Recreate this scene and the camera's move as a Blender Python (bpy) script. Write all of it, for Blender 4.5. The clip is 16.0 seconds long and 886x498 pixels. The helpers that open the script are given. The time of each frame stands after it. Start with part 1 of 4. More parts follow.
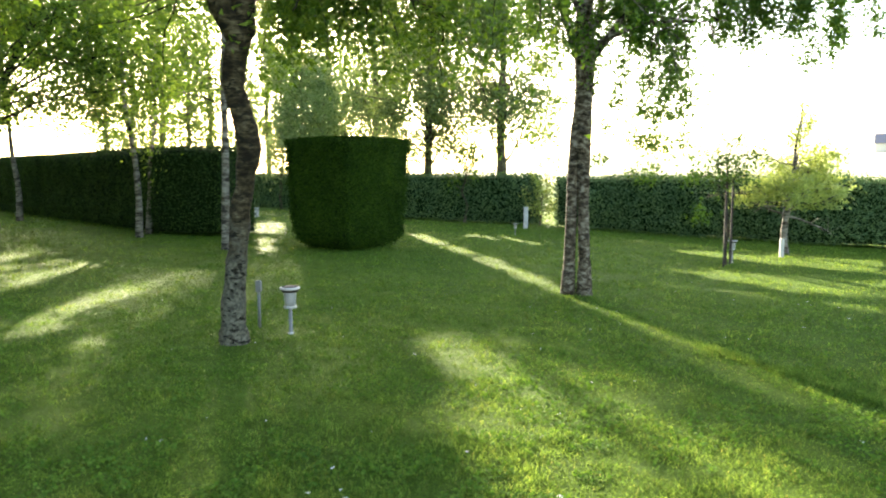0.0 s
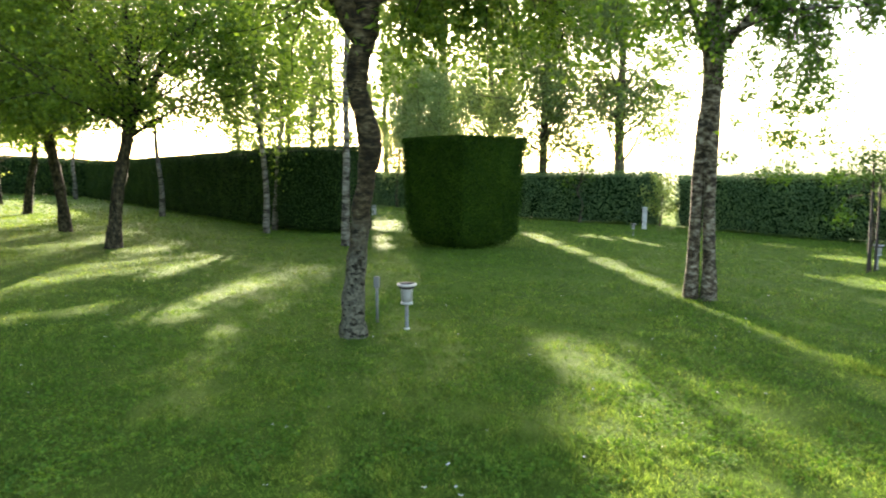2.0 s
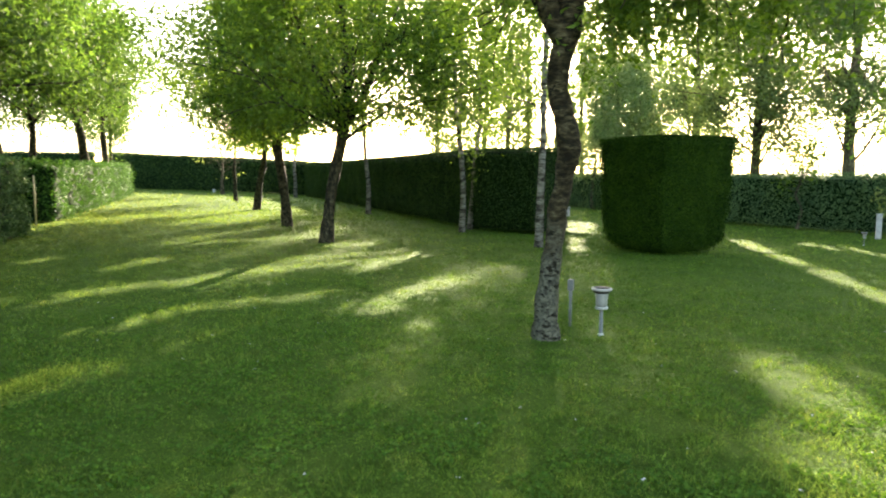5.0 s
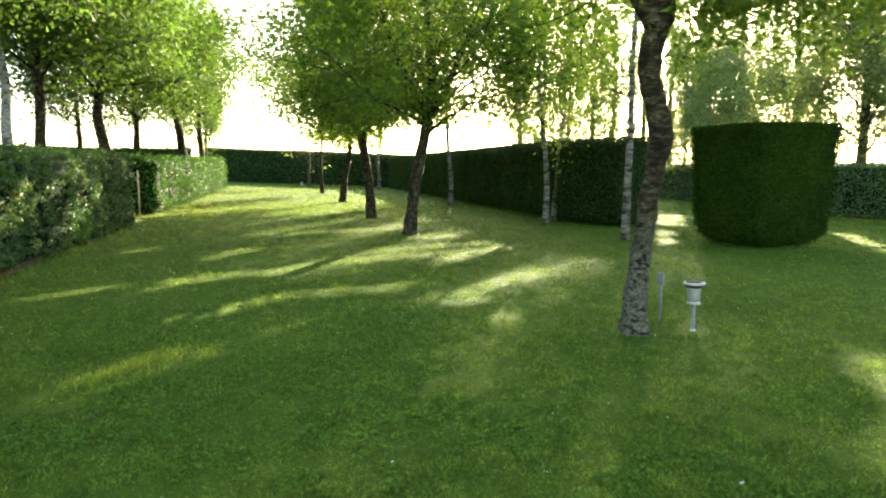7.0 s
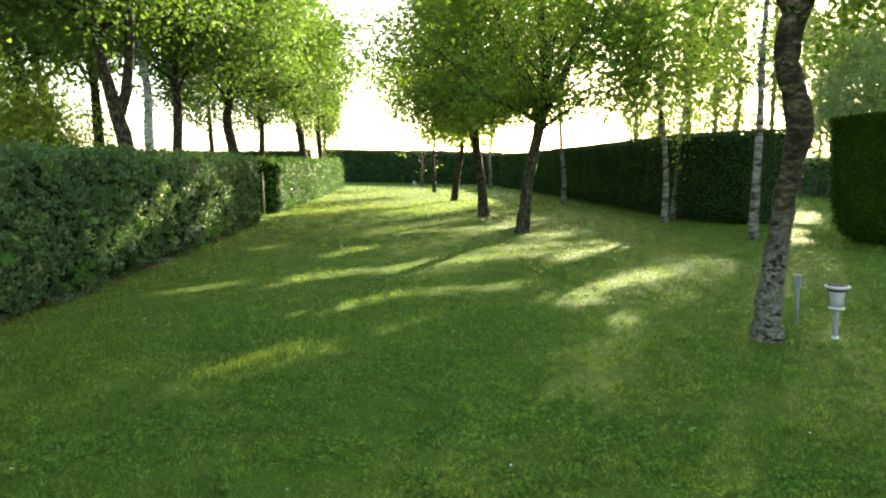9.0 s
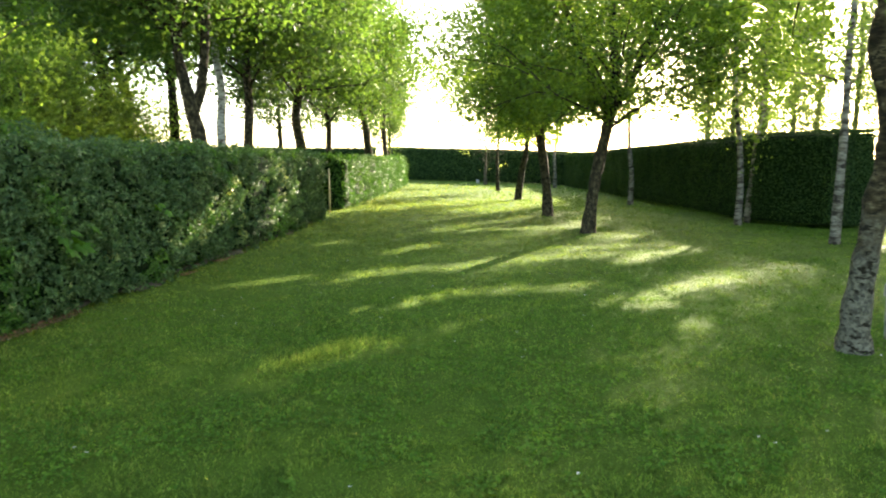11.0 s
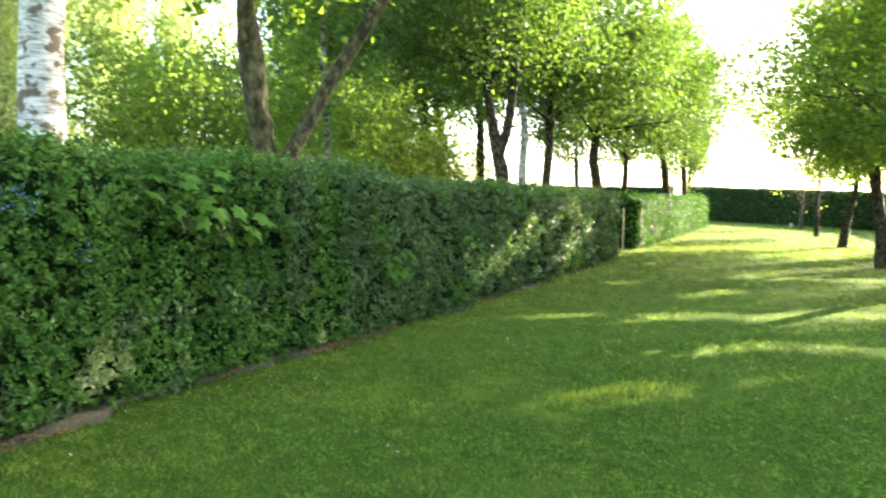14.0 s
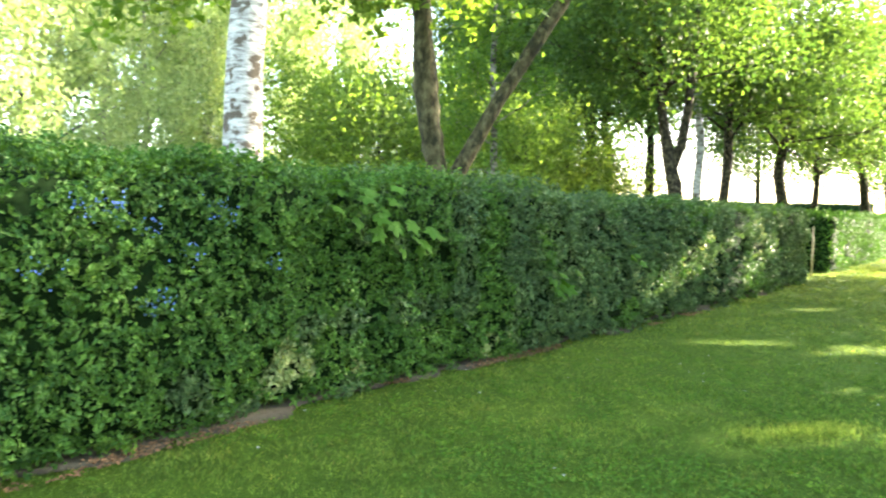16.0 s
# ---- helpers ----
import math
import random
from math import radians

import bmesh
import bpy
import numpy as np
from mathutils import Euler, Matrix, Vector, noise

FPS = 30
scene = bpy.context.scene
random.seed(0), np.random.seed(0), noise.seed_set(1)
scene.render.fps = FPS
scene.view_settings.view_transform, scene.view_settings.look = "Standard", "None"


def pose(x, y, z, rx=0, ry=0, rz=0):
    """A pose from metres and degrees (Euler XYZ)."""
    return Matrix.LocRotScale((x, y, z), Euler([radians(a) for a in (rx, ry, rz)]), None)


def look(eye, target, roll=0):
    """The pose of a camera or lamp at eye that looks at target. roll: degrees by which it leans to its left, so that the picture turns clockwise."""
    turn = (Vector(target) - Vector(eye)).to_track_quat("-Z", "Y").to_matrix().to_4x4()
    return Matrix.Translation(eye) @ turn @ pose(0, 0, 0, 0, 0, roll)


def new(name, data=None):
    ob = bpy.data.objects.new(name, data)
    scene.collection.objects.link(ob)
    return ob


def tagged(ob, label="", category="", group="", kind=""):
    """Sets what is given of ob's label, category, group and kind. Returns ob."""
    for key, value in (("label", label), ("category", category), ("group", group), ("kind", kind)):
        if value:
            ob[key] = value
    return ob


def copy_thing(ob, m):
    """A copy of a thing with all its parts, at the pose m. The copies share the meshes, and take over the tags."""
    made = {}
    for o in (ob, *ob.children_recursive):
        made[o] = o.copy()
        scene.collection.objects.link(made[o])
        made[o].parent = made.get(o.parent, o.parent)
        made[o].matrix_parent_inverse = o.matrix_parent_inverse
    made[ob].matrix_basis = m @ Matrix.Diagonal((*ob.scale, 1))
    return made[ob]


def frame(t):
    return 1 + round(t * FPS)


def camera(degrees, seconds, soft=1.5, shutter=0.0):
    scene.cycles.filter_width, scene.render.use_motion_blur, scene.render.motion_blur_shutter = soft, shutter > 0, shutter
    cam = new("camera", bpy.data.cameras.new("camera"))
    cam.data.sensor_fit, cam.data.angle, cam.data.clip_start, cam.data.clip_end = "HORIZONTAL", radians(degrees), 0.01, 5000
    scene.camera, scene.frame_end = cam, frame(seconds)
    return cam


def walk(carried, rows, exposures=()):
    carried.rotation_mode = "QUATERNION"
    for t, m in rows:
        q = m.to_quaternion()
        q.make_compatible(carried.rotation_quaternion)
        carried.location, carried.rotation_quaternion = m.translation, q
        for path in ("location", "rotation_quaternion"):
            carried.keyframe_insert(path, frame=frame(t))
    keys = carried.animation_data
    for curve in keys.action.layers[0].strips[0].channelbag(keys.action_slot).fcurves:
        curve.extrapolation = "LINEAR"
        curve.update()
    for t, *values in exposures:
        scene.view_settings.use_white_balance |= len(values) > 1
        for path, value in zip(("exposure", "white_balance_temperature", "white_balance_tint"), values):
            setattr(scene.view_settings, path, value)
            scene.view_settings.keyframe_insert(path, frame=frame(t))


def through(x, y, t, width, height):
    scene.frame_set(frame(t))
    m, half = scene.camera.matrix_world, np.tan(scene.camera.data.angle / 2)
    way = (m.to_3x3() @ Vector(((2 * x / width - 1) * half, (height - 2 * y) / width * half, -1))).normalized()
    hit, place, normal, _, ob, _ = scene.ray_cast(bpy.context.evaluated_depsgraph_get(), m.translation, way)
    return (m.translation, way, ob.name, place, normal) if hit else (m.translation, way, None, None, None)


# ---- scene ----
cam = camera(65.92, 16.0, soft=2.0, shutter=0.5)
# seconds, eye x y z, heading to the left of +y, pitch, roll
PATH = [
    (0, 0.210, -0.118, 1.602, 3.56, -6.21, -0.02),
    (0.5, 0.200, -0.115, 1.602, 5.20, -6.42, -0.08),
    (1, 0.189, -0.111, 1.605, 7.92, -6.58, -0.23),
    (1.5, 0.175, -0.104, 1.595, 10.40, -6.53, -0.09),
    (2, 0.170, -0.104, 1.599, 12.98, -6.29, -0.05),
    (2.5, 0.165, -0.112, 1.603, 16.02, -6.18, -0.08),
    (3, 0.152, -0.123, 1.601, 19.35, -5.98, -0.07),
    (3.5, 0.144, -0.124, 1.601, 21.94, -5.90, -0.15),
    (4, 0.140, -0.105, 1.606, 24.55, -5.95, 0.06),
    (6.5, 0.102, -0.101, 1.589, 34.07, -6.71, -0.34),
    (7, 0.087, -0.101, 1.592, 35.85, -6.85, -0.32),
    (7.5, 0.070, -0.107, 1.589, 38.65, -6.87, -0.15),
    (8, 0.050, -0.101, 1.590, 41.53, -6.95, -0.37),
    (8.5, 0.030, -0.091, 1.590, 43.66, -6.93, -0.80),
    (11, -0.078, -0.048, 1.576, 50.34, -6.91, -0.60),
    (11.5, -0.083, -0.060, 1.576, 52.42, -7.04, -0.02),
    (12, -0.070, -0.078, 1.568, 54.83, -6.97, -0.13),
    (12.5, -0.037, -0.099, 1.574, 61.22, -7.02, -0.02),
    (13, -0.024, -0.111, 1.576, 66.58, -6.85, -0.10),
    (13.5, -0.015, -0.123, 1.579, 70.31, -5.43, 0.05),
    (14, -0.007, -0.136, 1.581, 74.35, -3.74, 0.57),
    (14.5, -0.010, -0.159, 1.589, 78.63, -2.77, 0.97),
    (15, -0.006, -0.180, 1.597, 81.42, -2.63, 1.04),
    (15.5, -0.032, -0.183, 1.606, 83.75, -2.63, 1.25),
    (16, -0.060, -0.191, 1.592, 87.84, -2.79, 1.40),
]
walk(cam, [(t, pose(x, y, z, 90 + pitch, 0, yaw) @ pose(0, 0, 0, 0, 0, roll)) for t, x, y, z, yaw, pitch, roll in PATH],
     exposures=[(0.0, 3.02, 7200, 11), (3.5, 2.92, 7350, 9), (8.0, 3.03, 7500, 7), (12.5, 3.3, 7300, 8), (13.5, 3.6, 7200, 9), (14.5, 3.75, 7100, 9), (16.0, 4.0, 7000, 10)])

# ---- light ----
SUN_YAW, SUN_UP = 19.0, 19.0
to_sun = Vector((-math.sin(radians(SUN_YAW)) * math.cos(radians(SUN_UP)), math.cos(radians(SUN_YAW)) * math.cos(radians(SUN_UP)), math.sin(radians(SUN_UP))))
world = bpy.data.worlds.new("sky")
scene.world = world
world.use_nodes = True
sky = world.node_tree.nodes.new("ShaderNodeTexSky")
sky.sky_type, sky.sun_disc = "NISHITA", False
sky.sun_elevation, sky.sun_rotation = radians(SUN_UP), radians(-SUN_YAW)
sky.dust_density, sky.air_density = 2.0, 1.0
world.node_tree.links.new(sky.outputs[0], world.node_tree.nodes["Background"].inputs["Color"])
world.node_tree.nodes["Background"].inputs["Strength"].default_value = 0.13
sun_data = bpy.data.lights.new("sun", "SUN")
sun_data.energy, sun_data.angle, sun_data.color = 5.0, radians(0.53), (1.0, 0.91, 0.76)
sun = new("sun", sun_data)
sun.matrix_world = look((0, 0, 30), Vector((0, 0, 30)) - to_sun)

rng = np.random.default_rng(7)


# ---- small helpers ----
def hashed(ix, iy, iz):
    n = (ix * 374761393 + iy * 668265263 + iz * 1274126177) & 0x7FFFFFFF
    n = ((n ^ (n >> 13)) * 1103515245) & 0x7FFFFFFF
    return ((n ^ (n >> 16)) & 0xFFFF) / 65535.0


def lumps(p, scale):
    """Smooth value noise from -1 to 1 at rows of places."""
    q = np.asarray(p, float) / scale + 1000.0
    i = np.floor(q).astype(np.int64)
    g = q - i
    g = g * g * (3 - 2 * g)
    out = 0
    for dx in (0, 1):
        for dy in (0, 1):
            for dz in (0, 1):
                w = np.abs(1 - dx - g[:, 0]) * np.abs(1 - dy - g[:, 1]) * np.abs(1 - dz - g[:, 2])
                out = out + w * hashed(i[:, 0] + dx, i[:, 1] + dy, i[:, 2] + dz)
    return out * 2 - 1


def mesh_of(name, verts, faces, smooth=False):
    verts, faces = np.asarray(verts, np.float32), np.asarray(faces, np.int32)
    me = bpy.data.meshes.new(name)
    me.vertices.add(len(verts))
    me.vertices.foreach_set("co", verts.ravel())
    me.loops.add(faces.size)
    me.loops.foreach_set("vertex_index", faces.ravel())
    me.polygons.add(len(faces))
    me.polygons.foreach_set("loop_start", np.arange(0, faces.size, faces.shape[1], dtype=np.int32))
    me.polygons.foreach_set("use_smooth", np.full(len(faces), smooth))
    me.update(calc_edges=True)
    me.validate()
    return me


def thing(name, label, category, group="", kind="", place=(0, 0, 0)):
    ob = new(name)
    ob.empty_display_size = 0.2
    ob.location = place
    return tagged(ob, label, category, group, kind)


def part(name, data, material, parent, label="", kind=""):
    if isinstance(data, bmesh.types.BMesh):
        me = bpy.data.meshes.new(name)
        data.to_mesh(me)
        data.free()
        data = me
    if material and not data.materials:
        data.materials.append(material)
    ob = new(name, data)
    ob.parent = parent
    return tagged(ob, label, kind=kind)


def unit(v):
    v = np.asarray(v, float)
    return v / np.maximum(np.linalg.norm(v, axis=-1, keepdims=True), 1e-9)


def tubes(name, paths, sides=8, rough=0.0, seed=0):
    """One mesh of tapered tubes along (points, radii)."""
    verts, faces, at = [], [], 0
    for pts, rad in paths:
        pts, rad = np.asarray(pts, float), np.asarray(rad, float)
        n = sides if rad[0] > 0.05 else (6 if rad[0] > 0.025 else 3)
        d = unit(np.gradient(pts, axis=0))
        ref = np.array([0.31, 0.95, 0.05]) if abs(d[0, 2]) > 0.7 else np.array([0, 0, 1.0])
        a = unit(np.cross(d, ref))
        b = np.cross(d, a)
        ang = np.linspace(0, 2 * np.pi, n, endpoint=False)
        ring = pts[:, None] + rad[:, None, None] * (np.cos(ang)[None, :, None] * a[:, None] + np.sin(ang)[None, :, None] * b[:, None])
        v = ring.reshape(-1, 3)
        if rough:
            out = unit(v - np.repeat(pts, n, 0))
            v = v + out * (np.repeat(rad, n)[:, None] * rough * (lumps(v + seed, 0.09) + 0.8 * lumps(v + seed, 0.25))[:, None])
        verts.append(v)
        k, j = np.meshgrid(np.arange(len(pts) - 1), np.arange(n), indexing="ij")
        q = np.stack([k * n + j, k * n + (j + 1) % n, (k + 1) * n + (j + 1) % n, (k + 1) * n + j], -1).reshape(-1, 4)
        faces.append(q + at)
        at += len(v)
    return mesh_of(name, np.concatenate(verts), np.concatenate(faces), True)


def leaf_arrays(r, places, normals, size, spread=0.9, width=0.62, fold=0.18, corners=4):
    """A folded diamond leaf, or a three-cornered one, at each place; size may be an array."""
    n = len(places)
    nn = unit(np.asarray(normals) + spread * r.normal(size=(n, 3)))
    t = unit(np.cross(nn, r.normal(size=(n, 3))))
    b = np.cross(nn, t)
    s = (np.asarray(size) * (0.7 + 0.6 * r.random(n)))[:, None]
    c = np.asarray(places)
    if corners == 3:
        v = np.stack([c - 0.5 * s * t, c + 0.5 * s * t + 0.5 * width * s * b, c + 0.4 * s * t - 0.5 * width * s * b], 1)
        return v.reshape(-1, 3), np.arange(3 * n).reshape(n, 3)
    v = np.stack([c - 0.5 * s * t, c + 0.5 * width * s * b + fold * s * nn, c + 0.5 * s * t, c - 0.5 * width * s * b + fold * s * nn], 1)
    return v.reshape(-1, 3), np.arange(4 * n).reshape(n, 4)


def leaf_mesh(name, r, places, normals, size, **kw):
    return mesh_of(name, *leaf_arrays(r, places, normals, size, **kw))


# ---- sunlit strips fitted to the camera's view, cut from crowns: from x y to x y, half width ----
OPEN_LAWN = [
    (0.05, 6.2, 0.6, 4.7, 0.36), (0.55, 4.9, 1.15, 3.0, 0.62), (1.1, 3.2, 1.9, 0.6, 0.5),
    (0.1, 13.3, 1.25, 9.3, 0.20), (1.25, 9.3, 2.8, 4.4, 0.24), (2.8, 4.4, 4.0, 0.5, 0.3),
    (4.5, 14.5, 6.9, 11.7, 0.45), (6.3, 13.3, 9.0, 11.3, 0.7), (0.0, 18.4, 1.5, 16.3, 0.36),
    (-1.6, 18.2, -0.9, 16.0, 0.22), (-0.6, 15.2, -0.1, 13.8, 0.18), (-6.9, 22.2, -5.9, 18.8, 0.5),
    (-5.4, 16.8, -4.5, 14.2, 0.18), (2.9, 9.95, 4.9, 8.2, 0.17), (3.3, 11.8, 4.8, 10.3, 0.15),
]
OPEN_WEST = [
    (-4.95, 9.1, -4.6, 6.5, 0.34), (-7.05, 12.4, -6.8, 9.6, 0.30), (-3.6, 6.25, -3.55, 5.95, 0.13), (-3.7, 7.8, -3.7, 7.4, 0.13),
    (-6.7, 12.0, -7.6, 10.0, 0.32), (-7.6, 10.0, -8.3, 8.0, 0.42), (-8.3, 8.0, -8.7, 5.6, 0.34), (-7.8, 12.1, -8.7, 9.4, 0.28),
    (-9.2, 13.0, -9.9, 12.2, 0.26), (-11.2, 14.1, -12.9, 10.9, 0.30), (-11.0, 8.6, -10.5, 7.4, 0.25), (-5.6, 7.1, -6.4, 5.7, 0.26),
    (-6.4, 5.7, -6.5, 4.1, 0.24), (-5.2, 5.5, -5.15, 4.2, 0.11), (-5.05, 3.3, -4.92, 2.2, 0.24), (-12.8, 7.7, -12.7, 7.2, 0.2),
    (-9.1, 3.4, -9.1, 4.9, 0.18), (-8.35, 4.7, -8.55, 5.5, 0.16),
]
OPEN_HEDGE = [(-9.9, 1.9, -10.9, 1.7, 0.45), (-11.2, 2.4, -12.2, 2.6, 0.55), (-13.5, 4.6, -13.9, 5.0, 0.6), (-21.3, 10.9, -44.7, 31.1, 1.6), (-27.0, 27.0, -50.0, 38.0, 2.6), (4.6, 10.4, 7.6, 8.4, 0.9)]



def shaded(p):
    """Which leaves may stay: those that keep the sun off none of the open strips."""
    k = p[:, 2] / to_sun.z
    g = np.stack([p[:, 0] - to_sun.x * k, p[:, 1] - to_sun.y * k, 0 * k], -1)
    wild = 1.0 + 0.45 * lumps(g, 0.45) + 0.35 * lumps(g + 17, 1.3)
    stay = np.ones(len(p), bool)
    for x0, y0, x1, y1, half in OPEN_LAWN + OPEN_WEST + OPEN_HEDGE:
        a, b = np.array([x0, y0]), np.array([x1 - x0, y1 - y0])
        u = np.clip(((g[:, :2] - a) @ b) / (b @ b), 0, 1)
        stay &= np.hypot(*(g[:, :2] - a - u[:, None] * b).T) > half * wild
    return stay


# ---- materials ----
def nodes_of(name):
    m = bpy.data.materials.new(name)
    m.use_nodes = True
    nt = m.node_tree
    bsdf = nt.nodes["Principled BSDF"]
    return m, nt, bsdf, nt.nodes["Material Output"]


def ramp(nt, fac, stops):
    n = nt.nodes.new("ShaderNodeValToRGB")
    e = n.color_ramp.elements
    while len(e) < len(stops):
        e.new(0.5)
    for el, (pos, col) in zip(e, stops):
        el.position, el.color = pos, (*col, 1)
    nt.links.new(fac, n.inputs[0])
    return n.outputs[0]


def noise_fac(nt, scale, detail=4.0, stretch=None, rough=0.55):
    tc = nt.nodes.new("ShaderNodeNewGeometry") if stretch is None else nt.nodes.new("ShaderNodeTexCoord")
    vec = tc.outputs["Position"] if stretch is None else tc.outputs["Object"]
    if stretch is not None:
        mp = nt.nodes.new("ShaderNodeMapping")
        mp.inputs["Scale"].default_value = stretch
        nt.links.new(vec, mp.inputs[0])
        vec = mp.outputs[0]
    n = nt.nodes.new("ShaderNodeTexNoise")
    n.inputs["Scale"].default_value, n.inputs["Detail"].default_value, n.inputs["Roughness"].default_value = scale, detail, rough
    nt.links.new(vec, n.inputs["Vector"])
    return n.outputs[0]


def mixed(nt, fac, a, b, blend="MIX"):
    n = nt.nodes.new("ShaderNodeMix")
    n.data_type, n.blend_type = "RGBA", blend
    for sock, v in ((n.inputs[0], fac), (n.inputs[6], a), (n.inputs[7], b)):
        if isinstance(v, (int, float)):
            sock.default_value = v
        elif isinstance(v, tuple):
            sock.default_value = (*v, 1)
        else:
            nt.links.new(v, sock)
    return n.outputs[2]


def leaf_material(name, dark, light, through=0.45, gloss=0.45, patch=1.5, glow=(1.25, 1.25, 0.5), shine=0.3):
    """Leaves: colour varies leaf by leaf and in patches; part of the light passes through."""
    m, nt, bsdf, out = nodes_of(name)
    geo = nt.nodes.new("ShaderNodeNewGeometry")
    mid = tuple((a + b) / 2 for a, b in zip(dark, light))
    col = ramp(nt, geo.outputs["Random Per Island"], [(0, dark), (0.55, mid), (1, light)])
    col = mixed(nt, 0.75, col, ramp(nt, noise_fac(nt, 1 / patch), [(0.3, (0.55, 0.62, 0.6)), (0.7, (1.3, 1.2, 1.0))]), "MULTIPLY")
    nt.links.new(col, bsdf.inputs["Base Color"])
    bsdf.inputs["Roughness"].default_value = gloss
    bsdf.inputs["Specular IOR Level"].default_value = shine
    tr = nt.nodes.new("ShaderNodeBsdfTranslucent")
    nt.links.new(mixed(nt, 1.0, col, glow, "MULTIPLY"), tr.inputs[0])
    mx = nt.nodes.new("ShaderNodeMixShader")
    mx.inputs[0].default_value = through
    nt.links.new(bsdf.outputs[0], mx.inputs[1])
    nt.links.new(tr.outputs[0], mx.inputs[2])
    nt.links.new(mx.outputs[0], out.inputs[0])
    return m


def bark_material(name, stops, scale, stretch, relief=0.4, marks=None, lichen_and_light=None):
    m, nt, bsdf, out = nodes_of(name)
    fac = noise_fac(nt, scale, 6.0, stretch, 0.65)
    col = ramp(nt, fac, stops)
    if lichen_and_light:
        # grey-green lichen to a ragged height, also painting the contrast with the backlit top
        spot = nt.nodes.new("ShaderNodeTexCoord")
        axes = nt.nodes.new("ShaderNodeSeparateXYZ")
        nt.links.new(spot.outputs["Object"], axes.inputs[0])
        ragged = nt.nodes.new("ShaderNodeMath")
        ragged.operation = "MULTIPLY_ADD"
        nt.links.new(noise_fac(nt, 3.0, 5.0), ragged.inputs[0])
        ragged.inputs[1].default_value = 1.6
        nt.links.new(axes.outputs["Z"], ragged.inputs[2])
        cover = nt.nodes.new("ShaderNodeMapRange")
        cover.inputs["From Min"].default_value, cover.inputs["From Max"].default_value = lichen_and_light[0] + 0.8, lichen_and_light[0] - 0.1 + 0.4
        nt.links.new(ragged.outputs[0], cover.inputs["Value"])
        col = mixed(nt, cover.outputs["Result"], col, ramp(nt, noise_fac(nt, 26.0, 6.0), [(0.40, tuple(v * 0.35 for v in lichen_and_light[1])), (0.6, lichen_and_light[1])]))
    if marks:
        col = mixed(nt, ramp(nt, noise_fac(nt, marks[0], 3.0, marks[1]), [(marks[2], (0, 0, 0)), (marks[2] + 0.06, (1, 1, 1))]), col, marks[3])
    col = mixed(nt, 0.5, col, ramp(nt, noise_fac(nt, 2.5), [(0.3, (0.6, 0.62, 0.55)), (0.7, (1.1, 1.1, 1.05))]), "MULTIPLY")
    nt.links.new(col, bsdf.inputs["Base Color"])
    bsdf.inputs["Roughness"].default_value, bsdf.inputs["Specular IOR Level"].default_value = 0.9, 0.15
    bump = nt.nodes.new("ShaderNodeBump")
    bump.inputs["Strength"].default_value, bump.inputs["Distance"].default_value = relief, 0.02
    nt.links.new(fac, bump.inputs["Height"])
    nt.links.new(bump.outputs[0], bsdf.inputs["Normal"])
    return m


def plain_material(name, col, rough=0.6, metal=0.0, var=0.25, scale=12.0, shine=0.5):
    m, nt, bsdf, out = nodes_of(name)
    c = mixed(nt, var, col, ramp(nt, noise_fac(nt, scale, 6.0), [(0.3, tuple(v * 0.45 for v in col)), (0.7, tuple(min(v * 1.25, 1) for v in col))]))
    nt.links.new(c, bsdf.inputs["Base Color"])
    bsdf.inputs["Roughness"].default_value, bsdf.inputs["Metallic"].default_value = rough, metal
    bsdf.inputs["Specular IOR Level"].default_value = shine
    return m


